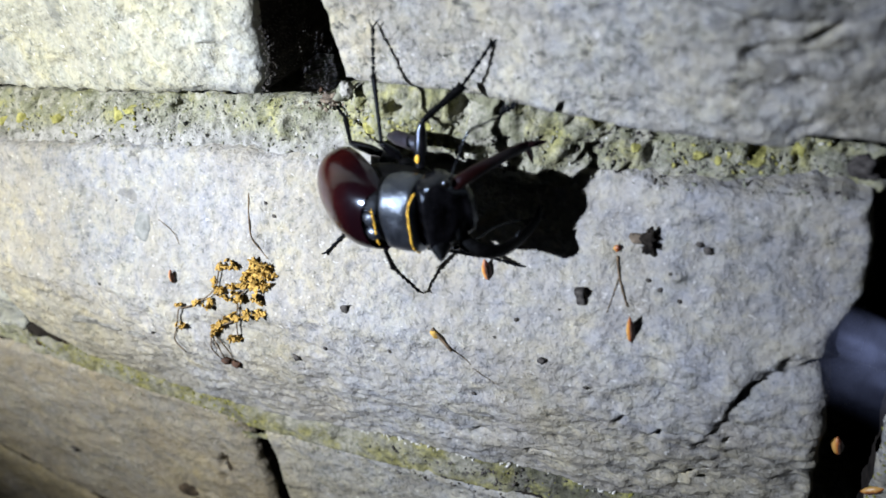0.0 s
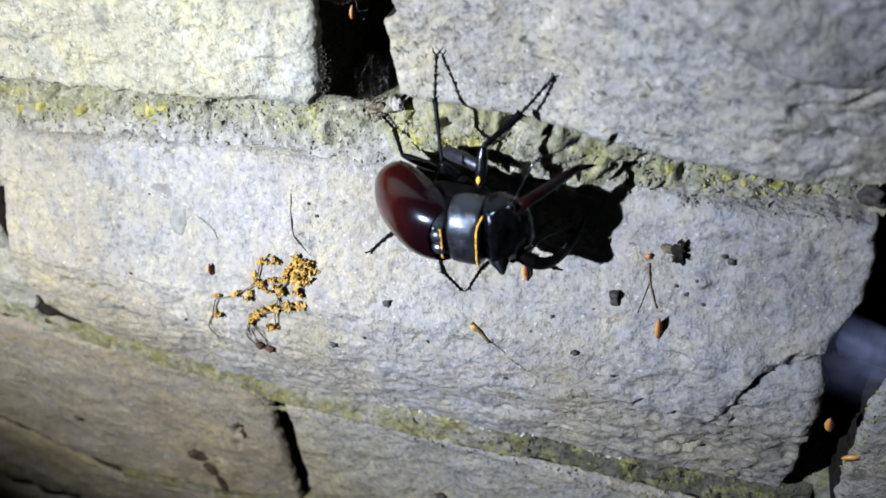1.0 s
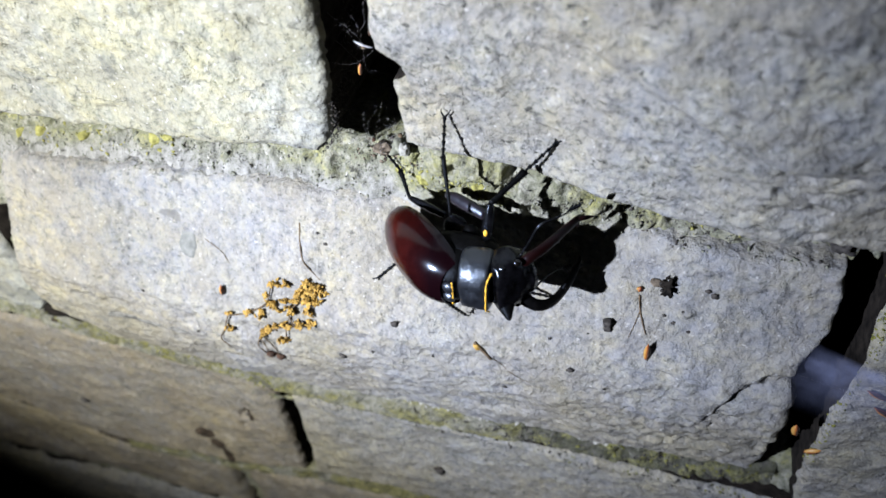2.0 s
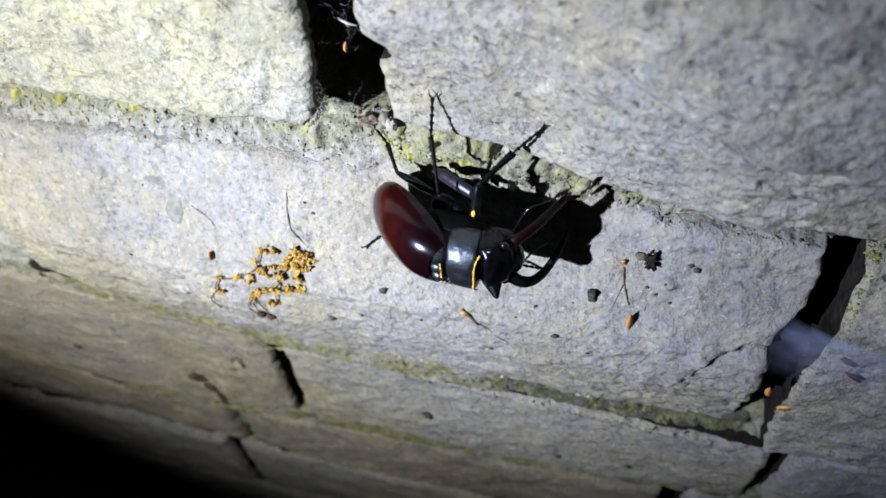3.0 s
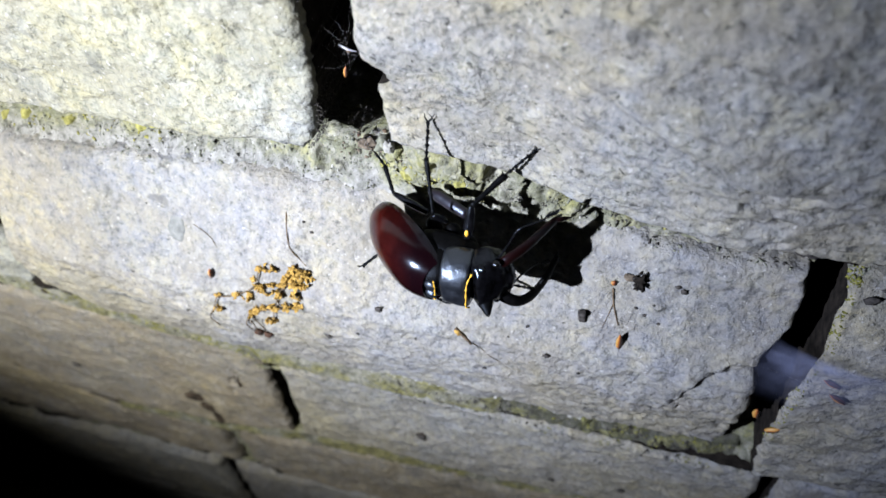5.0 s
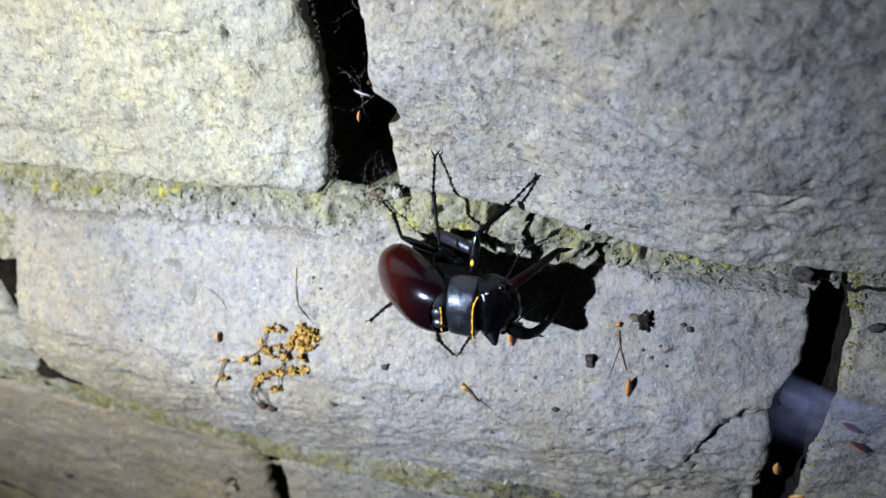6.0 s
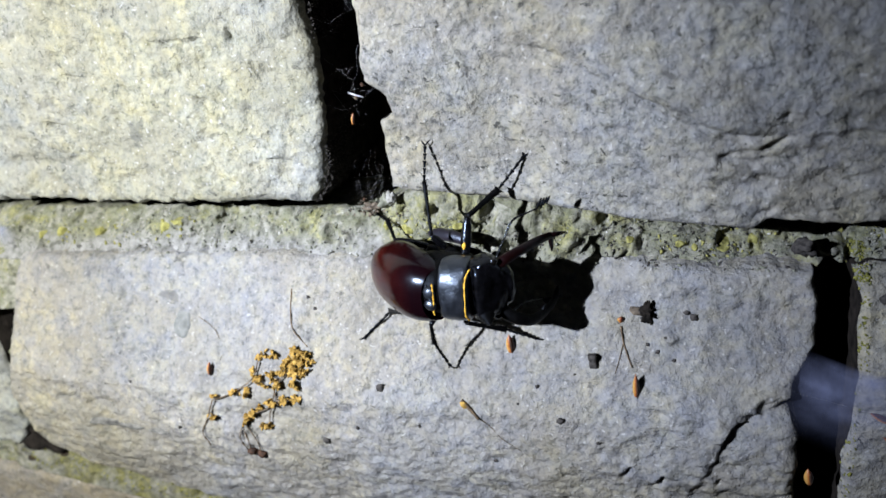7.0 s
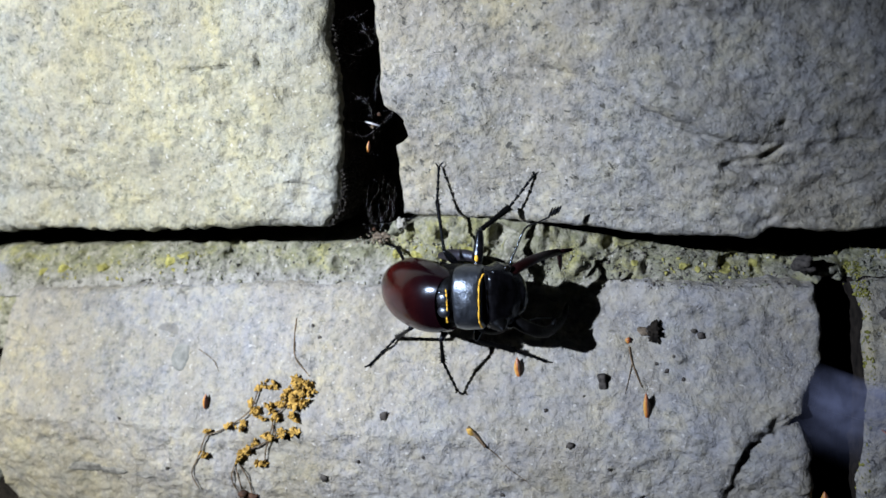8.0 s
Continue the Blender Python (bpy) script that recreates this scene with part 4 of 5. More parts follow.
LICHEN_DULL = plain_material("dull_grey_lichen", (0.085, 0.09, 0.085), (0.17, 0.175, 0.165), 300, 0.95, 0.6, 0.15, 0.0005)
LICHEN_YELLOW = plain_material("yellow_lichen", (0.09, 0.088, 0.024), (0.26, 0.25, 0.085), 500, 0.95, 0.9, 0.15, 0.0006)


def nugget(seed, rx, ry, rz, rough=0.35, sub=2):
    """An uneven crumb, in millimetres, round the origin."""
    bm = bmesh.new()
    bmesh.ops.create_icosphere(bm, subdivisions=sub, radius=1.0)
    for v in bm.verts:
        k = 1 + rough * noise.noise(v.co * 1.7 + Vector((seed * 3.1, seed * 1.7, 0))) + 0.5 * rough * noise.noise(v.co * 4.1 + Vector((0, seed * 2.3, 0)))
        v.co = Vector((v.co.x * rx, v.co.y * ry, v.co.z * rz)) * k * MM
    return bm


def shift(bm, x, y, z, turn=0.0, lean=0.0):
    bm.transform(pose(x * MM, y * MM, z * MM, lean, turn, 0))
    return bm


def bud_scale(x, z, length, wide, turn, y=None, lift=0.8):
    """A dry pointed bud scale, hollow on one side."""
    if y is None:
        y = rest(x, z)[0] - lift
    ob = tagged(new("bud_scale"), "small dry orange-brown bud scale with a dark slit", "bud scale", "dry bud scales on the wall")
    ob.matrix_world = pose(x * MM, y * MM, z * MM, 0, turn, 0)
    length, wide = length * 1.12, wide * 0.84
    h = length / 2
    part("shell", loft((0, 0, -h), (0, 0, 1), (0, -1, 0), [(0, .12, .12, .12, 2), (h * .35, wide * .36, wide * .3, wide * .2, 2), (h, wide * .5, wide * .42, wide * .3, 2), (h * 1.5, wide * .36, wide * .34, wide * .2, 2), (length, .08, .08, .08, 2)], 14, 18), BUD, ob)
    part("slit", loft((wide * .16, -wide * .36, -h * .75), (0, 0, 1), (0.4, -1, 0), [(0, .04, .04, .04, 2), (h * .5, wide * .15, wide * .12, .1, 2), (h * 1.1, wide * .14, wide * .1, .1, 2), (h * 1.5, .04, .04, .04, 2)], 8, 10), HUSK, ob)
    return ob


bud_scale(-86.2, -7.0, 5.0, 2.4, 12)
bud_scale(54.6, -3.8, 7.8, 2.4, -2)
bud_scale(17.6, 4.6, 6.4, 3.2, -4)
bud_scale(101.3, -29.0, 5.2, 3.0, -8, -4.5)
bud_scale(118.4, -11.2, 6.0, 2.4, -62)
bud_scale(122.6, -19.2, 6.6, 2.6, -56)
bud_scale(111.8, -49.0, 5.0, 2.6, 58)
bud_scale(112.0, 38.0, 6.0, 2.6, 6)
bud_scale(-28.6, 72.4, 3.2, 1.6, 10, 16.0)


def floret_cluster():
    """A torn string of dry ochre florets that hangs on hair-thin stalks."""
    ob = tagged(new("floret_cluster"), "torn cluster of dry ochre florets stuck to the stone", "dry florets")
    spine = [(-52.0, -0.0), (-50.0, -2.0), (-55.0, -1.0), (-53.0, -3.0), (-57.0, -3.0), (-58.0, -4.0), (-55.0, -5.0), (-50.0, -4.0), (-52.0, -7.0), (-54.0, -7.0), (-58.0, -7.0), (-61.0, -10.0), (-61.0, -11.0), (-55.0, -10.0), (-54.0, -12.0), (-68.0, -3.0), (-65.0, -2.0), (-63.0, -2.0), (-64.0, -7.0), (-69.0, -8.0), (-68.0, -10.0), (-67.0, -11.0), (-77.0, -14.0), (-74.0, -14.0), (-72.0, -14.0), (-85.0, -16.0), (-88.0, -24.0), (-87.0, -24.0), (-64.0, -16.0), (-62.0, -17.0), (-59.0, -15.0), (-55.0, -15.0), (-68.0, -19.0), (-70.0, -21.0), (-74.0, -24.0), (-72.0, -23.0), (-75.0, -26.0), (-66.0, -26.0), (-68.0, -26.0)]
    rng = random.Random(5)
    shapes = []
    for k in range(6):
        bm = nugget(k, 1.0, 0.45, 0.7, 1.2)
        for j in range(4):
            join(bm, shift(nugget(9 + 5 * k + j, 0.85, 0.32, 0.55, 0.8, 1), 0.6 * math.cos(1.6 * j + k), -0.3 * math.sin(2.1 * j), 0.7 * math.sin(1.6 * j + k), -92 * j - 57 * k, 35 * (j % 3) - 30))
        me = bpy.data.meshes.new("floret")
        bm.to_mesh(me)
        bm.free()
        me.materials.append(OCHRE)
        shapes.append(me)
    spots = []
    for k, (x, z) in enumerate(spine):
        for j in range(5 if k < 11 else 3):
            spots.append((x + rng.gauss(0, 0.9) * (j > 0), z + rng.gauss(0, 0.8) * (j > 0), rng.uniform(0.4, 2.4)))
    for x, z, lift in spots:
        o = new("floret", rng.choice(shapes))
        o.parent = ob
        k = rng.uniform(0.6, 1.15)
        o.matrix_basis = Matrix.LocRotScale(Vector((x, rest(x, z)[0] - lift, z)) * MM, Euler((rng.uniform(0, 6), rng.uniform(0, 6), rng.uniform(0, 6))), Vector((k, k, k)))
    runs = [((-49.8, 0.3), (-55.2, -5.6), (-61.5, -11.4), (-60.4, -16.9)), ((-60.4, -16.9), (-65.8, -19.7), (-75.9, -25.8), (-75.4, -37.0)),
            ((-67.5, -3.1), (-69.9, -9.3), (-78.5, -14.8), (-86.2, -17.8)), ((-86.2, -17.8), (-89.5, -25.2), (-92.5, -31), (-91, -37)),
            ((-61.5, -11.4), (-62.5, -17), (-65.0, -22), (-65.7, -27)), ((-75.9, -25.8), (-78, -32), (-77, -38)), ((-75.9, -25.8), (-72.5, -33), (-72.0, -39))]
    for run in runs:
        part("stalk", tube([(x, rest(x, z)[0] - 0.9, z) for x, z in run], [0.22] * len(run), 5, 4), TWIG, ob)
    for x, z in ((-75.5, -38.3), (-72.0, -39.5)):
        part("husk", shift(nugget(x, 1.7, 1.2, 1.3, 0.7), x, rest(x, z)[0] - 0.9, z), HUSK, ob, "dark husk")
    return ob


floret_cluster()


def crumb(name, label, category, x, z, size, material, seed, rough=0.5, turn=0.0, group="", sub=2):
    y = rest(x, z)[0]
    ob = part(name, shift(nugget(seed, size[0] / 2, size[1] / 2, size[2] / 2, rough, sub), 0, 0, 0, turn), material, None, label)
    ob.location = Vector((x, y - 0.35 * size[1], z)) * MM
    return tagged(ob, "", category, group)


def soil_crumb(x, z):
    """Black crumbs of soil that hold together."""
    ob = tagged(new("soil_crumb"), "rough black crumb of soil stuck to the stone", "soil crumb")
    ob.location = Vector((x, rest(x, z)[0] - 1.0, z)) * MM
    rng = random.Random(12)
    part("clod", shift(nugget(61, 1.7, 1.5, 2.3, 1.5, 3), 0.9, -0.4, 0.0, 15), SOIL_SHADE, ob)
    for k in range(14):
        f, r = rng.uniform(0, 6.3), rng.uniform(0.35, 0.8)
        dx, dz = 0.9 + 1.9 * math.cos(f), 2.5 * math.sin(f)
        part("grain", shift(nugget(62 + k, r, r * 0.8, r * 0.7, 1.3, 1), dx, rng.uniform(-0.2, 0.4) + 0.5 * dz, dz, 50 * k), SOIL_SHADE if k % 3 else SPECK, ob)
    part("flake", shift(nugget(91, 1.9, 0.35, 1.3, 0.5, 2), -2.2, 0.8, 0.0, 20, -26), DIRT, ob, "flat brown-grey smear of dirt")
    return ob


soil_crumb(56.4, 15.0)


def hollow_shade():
    """Black plug that paints the shade of a three-cornered hollow where three blocks meet."""
    bm = bmesh.new()
    n, rows_ = 30, []
    for r in range(1, 7):
        row = []
        for j in range(n):
            f = 2 * math.pi * j / n
            reach = 1.0 + 0.42 * math.cos(3 * (f - math.pi / 2)) + 0.10 * noise.noise(Vector((3 * math.cos(f), 3 * math.sin(f), 4)))
            x, z = -184.5 + 10.0 * reach * r / 6 * math.cos(f), -54.5 + 7.4 * reach * r / 6 * math.sin(f)
            row.append(bm.verts.new(Vector((x, 3.2 + 0.5 * noise.noise(Vector((x, z, 1))) + (9 if r == 6 else 0), z)) * MM))
        rows_.append(row)
    bm.faces.new(rows_[0])
    for a, b in zip(rows_, rows_[1:]):
        for j in range(n):
            bm.faces.new((a[j], b[j], b[(j + 1) % n], a[(j + 1) % n]))
    bmesh.ops.recalc_face_normals(bm, faces=bm.faces)
    return tagged(part("hollow_shade_plug", bm, SOIL_SHADE, None, "black plug painted as the shade of a hollow between three blocks"), "", "soil")


hollow_shade()
crumb("dry_petal", "tiny pale orange scrap beside a soil crumb", "plant scrap", 49.8, 12.6, (1.7, 1.3, 2.0), BUD, 4, 0.6)
chip_y = rest(42.2, 2.6)[0]
tagged(part("slate_chip", knobbly(loft((42.6, chip_y - 0.9, 0.2), (-0.12, 0.0, 1), (0, -1, 0), [(0, .8, .7, .6, 4), (0.25, 1.2, 1.0, 1, 4), (1.3, 1.2, 1.1, 1, 3), (2.2, 1.0, 1.0, 1, 3), (3.2, 1.2, 1.1, 1, 4), (4.2, 1.25, 1.0, 1, 4), (4.4, .8, .7, .6, 4)], 20, 24), 0.15, 1.1), SPECK, None, "small dark grey chip standing off the stone"), "", "stone chip")


def thread(name, label, category, points, radius, material, lift=0.3):
    pts = [(x, (rest(x, z)[0] - lift) if y is None else y, z) for x, y, z in points]
    ob = part(name, tube(pts, [radius * k for k in np.linspace(1, 0.6, len(pts))], 5, 5), material, None, label)
    return tagged(ob, "", category)


thread("twig", "thin dark stalk hanging beside a soil crumb", "twig", [(50.0, None, 11.0), (50.8, None, 7.0), (52.4, None, 3.2), (53.4, None, 1.0)], 0.27, TWIG)
thread("twig", "hair-thin forked stalk on the stone", "twig", [(50.8, None, 7.0), (49.8, None, 3.0), (48.6, None, -1.0)], 0.12, TWIG)
thread("twig", "short brown stalk with a trailing fibre", "twig", [(2.4, None, -11.8), (4.8, None, -13.6), (8.0, None, -17.2)], 0.75, TWIG, 0.5)
thread("plant_fibre", "thin dark fibre trailing over the stone", "fibre", [(7.5, None, -16.8), (11.0, None, -20.0), (14.5, None, -24.0), (19.0, None, -27.5), (21.0, None, -30.0)], 0.13, TWIG, 0.1)
thread("plant_fibre", "thin grey fibre lying along the stone", "fibre", [(-56.4, None, 18.0), (-56.6, None, 12.0), (-55.4, None, 6.5), (-52.0, None, 2.8), (-50.0, None, 1.0)], 0.26, TWIG, 0.1)
thread("plant_fibre", "short dark fibre lying on the stone", "fibre", [(-92.0, None, 8.0), (-86.0, None, 5.0), (-83.0, None, 2.0)], 0.16, TWIG, 0.1)
crumb("bud_husk", "ochre husk at the end of a stalk", "husk", 3.4, -12.8, (3.2, 2.0, 2.2), OCHRE, 8, 0.5, 40)

specks = [(33.2, -15.2, 2.2), (-24.1, -9.6, 2.4), (25.8, -6.7, 1.5), (-45.3, -30.5, 2.2), (68.2, 15.6, 1.8), (70.0, 14.2, 2.2), (60.4, 5.2, 1.4), (57.6, 6.8, 1.3),
          (-48.0, 12.1, 1.4), (-50.2, 15.8, 1.2), (62.5, 9.0, 1.0), (64.8, 3.0, 1.2), (37.0, -2.0, 0.9), (-12.0, -22.0, 1.1), (-33.0, -24.0, 1.2), (20.0, -12.0, 1.0),
          (12.0, -33.0, 1.4), (44.0, -22.0, 1.2), (-110.0, 12.0, 1.0), (-120.0, -14.0, 1.2), (-102.0, -30.0, 1.3), (118.6, 20.6, 3.2), (121.0, 23.0, 1.6), (-22.5, -132.0, 5.0),
          (-218.0, -140.0, 4.0), (40.2, -148.0, 3.0), (72.3, -144.0, 3.0), (-117.0, -121.0, 3.0)]
for k, (x, z, d) in enumerate(specks):
    crumb("dirt_speck", "tiny dark speck of dirt on the stone", "dirt speck", x, z, (d, d * 0.4, d * 1.1), SPECK, 20 + k, 0.8, 37 * k, "dirt specks on the wall", 1 if d < 2 else 2)


def lichen_and_shade_patch(x, z, wide, high, material, seed, label):
    """A thin crust that follows the stone; also the painted shade of chipped hollows."""
    rings, n, bm = 7, 26, bmesh.new()
    rows_, mid = [], None
    for r in range(1, rings + 1):
        row = []
        for j in range(n):
            f = 2 * math.pi * j / n
            k = r / rings * (1 + 0.28 * noise.noise(Vector((math.cos(f) * 1.6, math.sin(f) * 1.6, seed))))
            px, pz = x + wide / 2 * k * math.cos(f), z + high / 2 * k * math.sin(f)
            up = 0.6 * (1 - (r / rings) ** 4) + 0.22 * noise.noise(Vector((px, pz, seed)))
            row.append(bm.verts.new(Vector((px, rest(px, pz)[0] - up - (0.05 if r < rings else -0.3), pz)) * MM))
        rows_.append(row)
    mid = bm.verts.new(Vector((x, rest(x, z)[0] - 0.45, z)) * MM)
    for j in range(n):
        bm.faces.new((mid, rows_[0][j], rows_[0][(j + 1) % n]))
        for a, b in zip(rows_, rows_[1:]):
            bm.faces.new((a[j], b[j], b[(j + 1) % n], a[(j + 1) % n]))
    bmesh.ops.recalc_face_normals(bm, faces=bm.faces)
    return tagged(part("lichen_and_shade_patch", bm, material, None, label), "", "lichen", "lichen on the wall")


lichen_and_shade_patch(-98.5, 5.5, 7, 9, LICHEN_DULL, 1.0, "flat dull grey lichen crust on pale stone")
for k, (x, z, w, h) in enumerate(((-157, 33, 7, 5), (-139, 33, 6, 5), (-110, 35, 9, 5), (-104, 37, 6, 3), (-165, 32, 4, 5), (-23, 37, 7, 5.4), (-15.5, 37, 8, 5.4), (2, 39, 7, 4),
                                  (52, 33, 4, 3), (66, 32, 5, 4), (78, 30.5, 7, 4), (86, 31.5, 5, 4), (70, 31, 3, 3))):
    lichen_and_shade_patch(x, z, w * 0.6, h * 0.6, LICHEN_YELLOW, 3.0 + k, "bright yellow lichen crust on the mortar")


def crust(seed, count, spans, material, label, size):
    """Countless crumbs of lichen and mortar on the beds."""
    rng = random.Random(seed)
    base = nugget(seed, 1, 0.8, 1, 0.9, 1)
    bv = np.array([v.co[:] for v in base.verts])
    bf = [[v.index for v in f.verts] for f in base.faces]
    base.free()
    verts, faces = [], []
    for _ in range(count):
        x0, x1, z0, z1 = rng.choice(spans)
        x, z = rng.uniform(x0, x1), rng.uniform(z0, z1)
        y = rest(x, z)[0]
        if y > 36:
            continue
        k = size * rng.uniform(0.3, 1.1) ** 1.6 * np.array((rng.uniform(0.7, 1.8), rng.uniform(0.4, 0.9), rng.uniform(0.5, 1.1)))
        r = np.array(Euler((rng.uniform(0, 6), rng.uniform(0, 6), rng.uniform(0, 6))).to_matrix())
        start = len(verts)
        verts.extend((bv * k) @ r.T + np.array((x, y + 0.1, z)) * MM)
        faces.extend([[i + start for i in f] for f in bf])
    return tagged(mesh_object("lichen_crumbs", verts, faces, material), label, "lichen", kind="stuff")


BED = [(-181, -100, 27, 40), (-100, -40, 28, 39), (-40, 20, 28, 42), (20, 97, 27, 38), (104, 140, 27, 38)]
crust(1, 230, [(-165, -120, 29, 37), (-112, -98, 31, 38), (-25, 5, 34, 41), (60, 92, 28, 34), (108, 130, 28, 36)], LICHEN_YELLOW, "yellow lichen crumbs on the mortar bed", 0.75)
crust(2, 1500, BED + [(-190, 100, -95, -80)], LICHEN_GREY, "grey-green lichen crumbs on the mortar bed", 0.7)
crust(3, 1000, BED + [(36, 97, 27, 37), (50, 97, 28, 36)] + [(-190, 100, -96, -80), (-100, -84, -120, -90), (15, 97, 27, 38), (40, 97, 27, 37)], SPECK, "black crumbs in the pits of the mortar", 0.5)

PALE = plain_material("pale_lichen_and_lit_edge", (0.22, 0.22, 0.20), (0.42, 0.42, 0.39), 600, 0.95, 0.6, 0.15)
crust(4, 180, BED, PALE, "pale lichen flecks on the mortar bed", 0.5)

LICHEN_PALE = plain_material("pale_mortar", (0.10, 0.10, 0.088), (0.28, 0.278, 0.255), 500, 0.95, 0.8, 0.15, 0.0006)
MOSS = plain_material("yellow_green_moss", (0.045, 0.05, 0.010), (0.21, 0.205, 0.05), 500, 0.95, 0.9, 0.15, 0.0006)
# Pale crumbs also stand in for the light the mortar ridge catches.
crust(8, 160, [(-40, 20, -79, -75), (10, 50, -81, -77)], PALE, "pale lime crumbs that also paint the lit edge at the foot of the bulging block", 0.9)
crust(6, 500, [(-30, 30, -94, -80), (30, 100, -99, -84), (60, 100, -99, -84)], SPECK, "black crumbs on the damp lower bed", 0.8)
crust(7, 620, [(-200, -170, -70, -58), (-175, -140, -74, -60), (-150, -110, -78, -66), (-125, -95, -82, -70), (-104, -86, -90, -76), (20, 100, -98, -84), (60, 105, -99, -84)], MOSS, "yellow-green moss on the damp lower bed", 0.7)
crust(5, 420, [(110.5, 114.5, 2, 27), (110, 113.5, -66, 4), (110, 114, 24, 32)], MOSS, "yellow-green moss on the rim of a block beside the joint", 0.55)
SOOT = plain_material("grey_soot_stain", (0.045, 0.045, 0.042), (0.17, 0.168, 0.155), 420, 0.95, 0.5, 0.15)
# Black patches paint the shade of slots and hollows too shallow in the mesh.
for k, (x, z, w, h) in enumerate(((-114.5, -116, 3.6, 15), (-150, -149, 12, 8), (-145, -158, 8, 12), (-144, -172, 6, 18), (-228, -181, 7, 5), (-196, -66, 5, 3), (-178, -62, 6, 2.6), (-22.5, -132, 6, 6))):
    lichen_and_shade_patch(x, z, w, h, EARTH_SHADE, 51.0 + k, "black patch painted as the shade of a chipped hollow in the wall")
for k, (x, z, w, h) in enumerate(((-137, -33.0, 16, 4.2), (-126, -33.5, 13, 3.0), (-113, -34.0, 9, 2.0))):
    lichen_and_shade_patch(x, z, w, h, SOOT, 31.0 + k, "thin dark grey soot stain on pale stone")


def caught_dirt(seed, count, place, material, label, size):
    """Crumbs that cling in the open joint; place gives x, y, z in millimetres."""
    rng = random.Random(seed)
    base = nugget(seed, 1, 0.8, 0.9, 0.9, 1)
    bv = np.array([v.co[:] for v in base.verts])
    bf = [[v.index for v in f.verts] for f in base.faces]
    base.free()
    verts, faces = [], []
    for _ in range(count):
        k = size * rng.uniform(0.4, 1.3)
        turn = np.array(Euler((rng.uniform(0, 6), rng.uniform(0, 6), rng.uniform(0, 6))).to_matrix())
        start = len(verts)
        verts.extend((bv * k) @ turn.T + np.array(place(rng)) * MM)
        faces.extend([[i + start for i in f] for f in bf])
    return tagged(mesh_object("dirt_crumbs", verts, faces, material), label, "dirt", kind="stuff")


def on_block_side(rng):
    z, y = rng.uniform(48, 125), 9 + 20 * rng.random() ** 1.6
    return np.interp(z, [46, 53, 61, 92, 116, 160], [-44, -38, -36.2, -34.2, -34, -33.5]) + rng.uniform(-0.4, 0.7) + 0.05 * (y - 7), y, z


def on_joint_sill(rng):
    x = rng.uniform(-37, -15)
    return x, rng.uniform(15, 27), 40.5 + abs(rng.gauss(0, 1.3)) + 0.05 * abs(x + 26)


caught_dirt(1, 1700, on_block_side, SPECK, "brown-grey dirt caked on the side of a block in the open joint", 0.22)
caught_dirt(2, 70, on_joint_sill, DIRT, "brown crumbs heaped at the foot of the open joint", 0.55)
caught_dirt(3, 40, on_joint_sill, LICHEN_GREY, "pale crumbs heaped at the foot of the open joint", 0.5)


def mortar_lump(x, y, z, wide, deep, high, material, seed, label):
    return tagged(part("mortar_lump", shift(nugget(seed, wide / 2, deep / 2, high / 2, 0.7, 3), x, y, z), material, None, label), "", "mortar lump", "mortar lumps in the joint")


mortar_lump(-19.5, 15.5, 47.4, 3.0, 3.4, 3.6, LICHEN_PALE, 3, "pale lump of mortar at the foot of the open joint")
mortar_lump(-22.5, 18.5, 45.5, 4.0, 5.0, 4.0, LICHEN_GREY, 5, "grey lump of mortar at the foot of the open joint")
mortar_lump(-29.0, 21.0, 42.0, 6.0, 5.0, 3.4, DIRT, 8, "earthy brown lump at the foot of the open joint")
mortar_lump(98.0, 14.0, 33.0, 6.0, 6.0, 5.0, SPECK, 11, "dark earthy lump over the hollow joint")

# ---- cobwebs ----
def web_material():
    m, t, b = shader("cobweb_film", 0.7, spec=0.3)
    b.inputs["Base Color"].default_value = (0.19, 0.215, 0.33, 1)
    p = coords(t)
    fac = noise_tex(t, p, 160, 5, 0.6, 0.5)
    edge = t.nodes.new("ShaderNodeAttribute")
    edge.attribute_name = "thickness"
    t.links.new(maths(t, "MULTIPLY", ramp(t, fac, [(0.25, grey(0.2)), (0.75, grey(0.62))]), edge.outputs["Fac"]), b.inputs["Alpha"])
    return m


WEB = web_material()
SILK = plain_material("web_silk", (0.12, 0.12, 0.13), (0.4, 0.4, 0.42), 700, 0.5, 0.2)


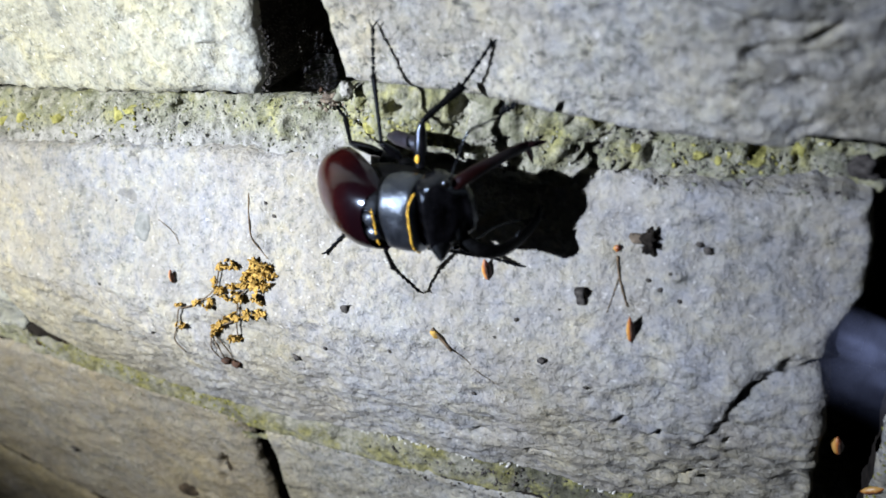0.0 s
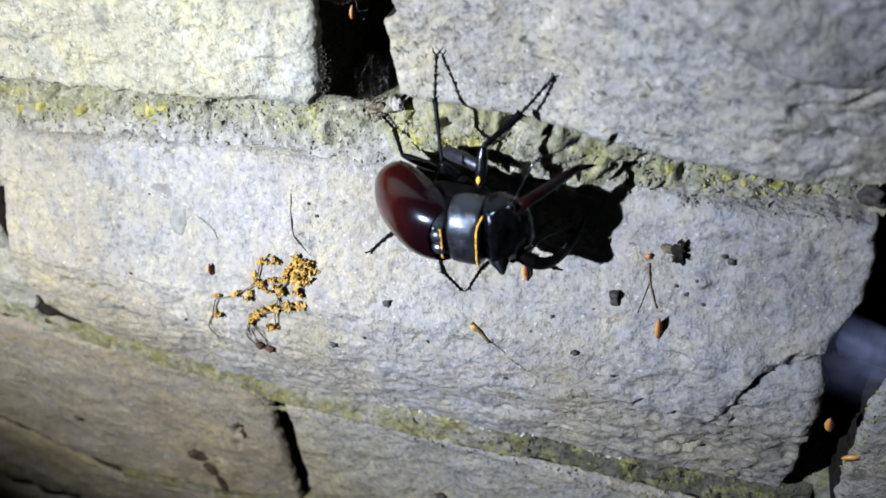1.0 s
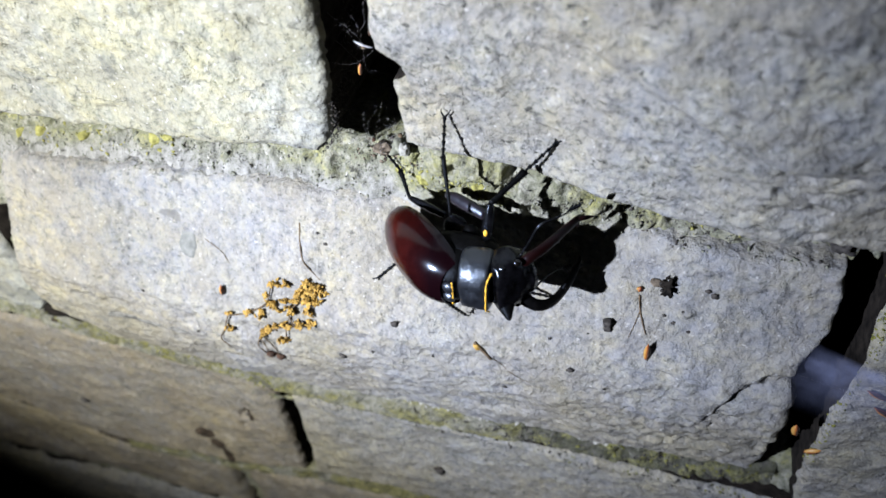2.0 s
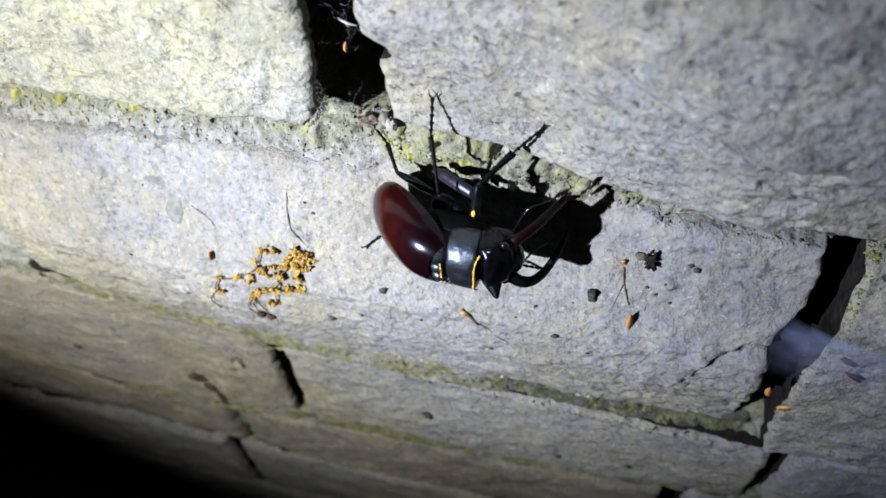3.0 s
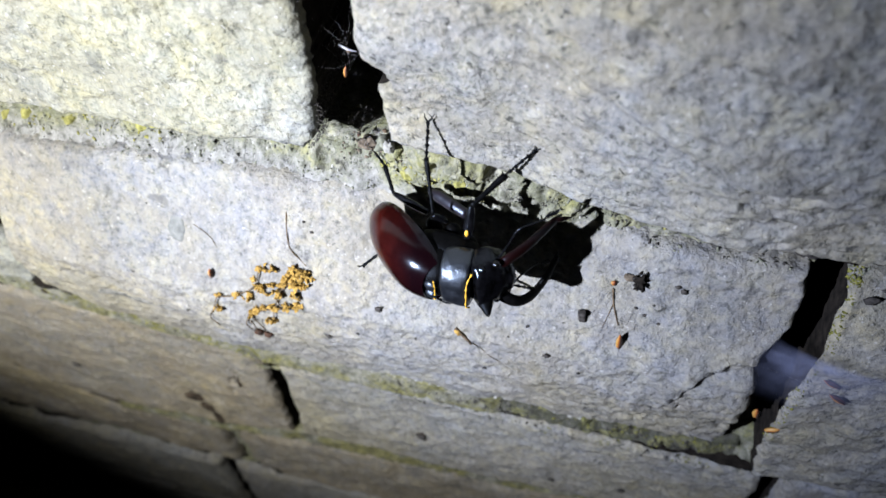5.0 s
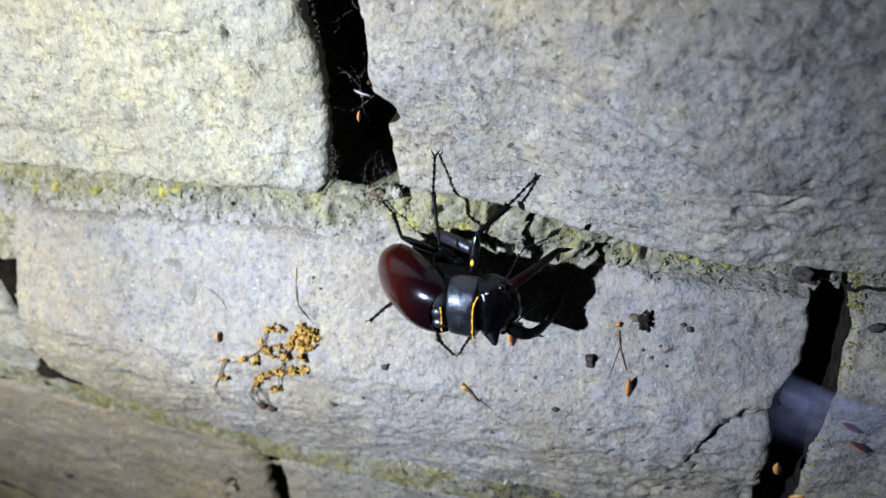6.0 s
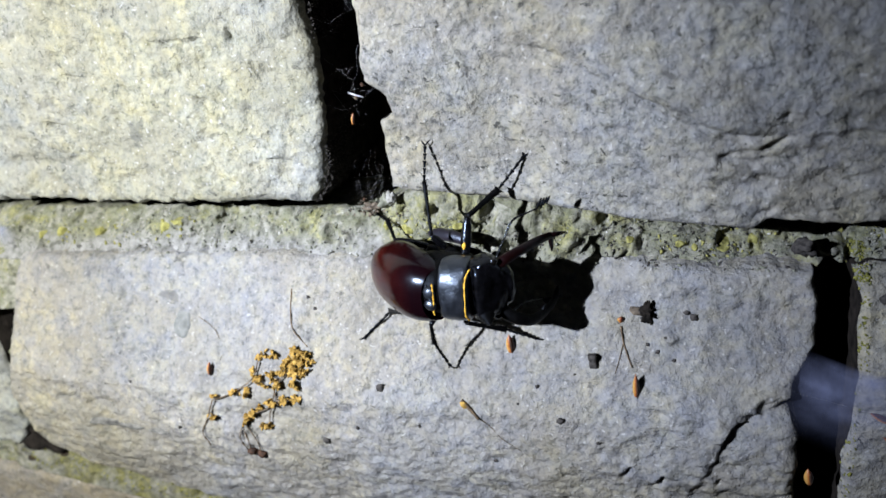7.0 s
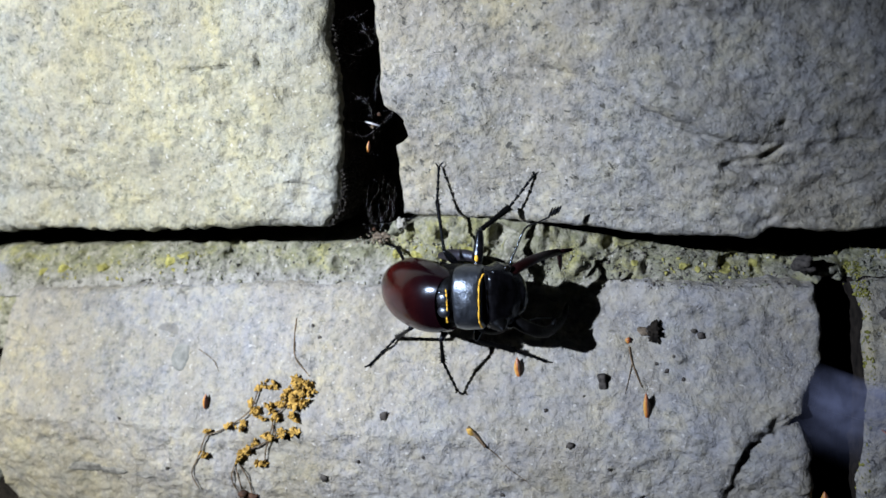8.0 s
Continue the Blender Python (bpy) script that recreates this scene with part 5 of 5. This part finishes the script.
def web_sheet(corners, sag, seed, label, crisp=0.5):
    """A dusty film of silk hung between four corners, in millimetres; crisp: how soon it thickens from its upper edge."""
    a, b, c, d = (Vector(q) for q in corners)
    n = 40
    bm, rows_, thick = bmesh.new(), [], []
    for i in range(n):
        row = []
        for j in range(n):
            u, v = i / (n - 1), j / (n - 1)
            p = b.lerp(c, u).lerp(a.lerp(d, u), v)
            e = math.sin(math.pi * u) * math.sin(math.pi * v)
            p += Vector((0, sag * e + 0.5 * noise.noise(p * 0.15 + Vector((seed, 0, 0))), -5.0 * math.sin(math.pi * u) ** 1.4 * (1 - v)))
            row.append(bm.verts.new(p * MM))
            ends = min(1.0, math.sin(math.pi * u) * 1.15) ** 1.6
            wisp = 0.75 + 0.5 * noise.noise(Vector((3.0 * u + seed, 7.0 * v, 0)))
            thick.append(max(0.0, min(1.0, v / (0.03 + 0.6 * (1 - crisp))) * (0.5 + 0.5 * math.cos(math.pi * v)) ** 0.8 * ends * wisp))
        rows_.append(row)
    for r, q in zip(rows_, rows_[1:]):
        for j in range(n - 1):
            bm.faces.new((r[j], r[j + 1], q[j + 1], q[j]))
    ob = tagged(part("cobweb", bm, WEB, None, label), "", "cobweb")
    layer = ob.data.attributes.new("thickness", "FLOAT", "POINT")
    layer.data.foreach_set("value", thick)
    rng = random.Random(seed)
    for k in range(2):
        e1, e2 = rng.sample([(a, b), (b, c), (c, d), (d, a)], 2)
        p, q = e1[0].lerp(e1[1], rng.random()), e2[0].lerp(e2[1], rng.random())
        part("strand", tube([p, p.lerp(q, 0.5) + Vector((0, sag * 0.5, -0.6)), q], [0.011, 0.011, 0.011], 4, 5), SILK, ob)
    return ob


web_sheet([(86, -6.5, -9.0), (93, -1.0, 12.0), (140, -6.5, 9.0), (120, -8.0, -26.0)], 1.0, 1, "dusty bluish cobweb film across an upright joint", 0.9)
web_sheet([(88, -2.5, -12.0), (95, 1.0, 10.0), (122, 0.0, 4.0), (112, -2.0, -20.0)], 3.0, 2, "thin dusty cobweb film over the edge of a block", 0.5)
web_sheet([(-190, 10.0, 27), (-190, 13.0, 46), (-170, 14.0, 45), (-170, 12.0, 27)], 2.0, 3, "dusty bluish cobweb film in a corner of the joint", 0.6)


def web_threads():
    """Loose strands across the open joint with crumbs caught in them."""
    ob = tagged(new("cobweb"), "loose cobweb strands with caught crumbs in an open joint", "cobweb")
    rng = random.Random(9)
    ends = [((-34, 12, 92), (-17, 10, 84)), ((-33, 14, 86), (-20, 8, 92)), ((-30, 18, 84), (-16, 12, 96)), ((-33, 10, 78), (-19, 16, 88)), ((-32, 20, 112), (-20, 14, 108)),
            ((-30, 16, 116), (-22, 20, 104)), ((-28, 20, 104), (-21, 14, 113)), ((-33, 14, 82), (-27, 20, 70)), ((-30, 16, 90), (-23, 14, 74)), ((-18, 14, 90), (-28, 22, 78))]
    for _ in range(2):
        x, z = rng.uniform(-34, -17), rng.uniform(40, 46)
        ends.append(((x, rng.uniform(15, 24), z), (x + rng.gauss(0, 4), rng.uniform(14, 22), z + rng.uniform(2, 13))))
    for _ in range(14):
        x, z = rng.uniform(-30, -19), rng.uniform(44, 50)
        ends.append(((x, rng.uniform(14, 22), z), (x + rng.gauss(0, 1.2), rng.uniform(12, 20), z + rng.uniform(6, 16))))
    for _ in range(10):
        z = rng.uniform(72, 116)
        ends.append(((-34, rng.uniform(10, 22), z), (-34 + rng.uniform(3, 15), rng.uniform(9, 20), z + rng.gauss(0, 5))))
    for p, q in ends:
        p, q = Vector(p), Vector(q)
        bow = (q - p).length * 0.22
        a, b = (p.lerp(q, k) + Vector((rng.uniform(-bow, bow), rng.uniform(-1, 2), rng.uniform(-1.4 * bow, 0.4 * bow))) for k in (0.33, 0.7))
        part("strand", tube([p, a, b, q], [0.007, 0.012, 0.009, 0.006], 4, 5), SILK, ob)
    for k, (x, y, z) in enumerate(((-27, 17, 78.5), (-25, 18, 82), (-30, 19, 70), (-24, 24, 45), (-21, 20, 44), (-27, 25, 43), (-19, 18, 47), (-31, 21, 45), (-23, 23, 42))):
        part("crumb", shift(nugget(50 + k, 0.7, 0.6, 0.6, 0.9, 1), x, y, z), (TWIG, HUSK, SPECK)[k % 3], ob)
    part("straw", tube([(-29.5, 17, 80.2), (-27, 16.5, 79.4), (-24.8, 17, 78.6)], [0.28, 0.32, 0.2], 6, 4), SILK, ob, "pale scrap of straw")
    return ob


web_threads()
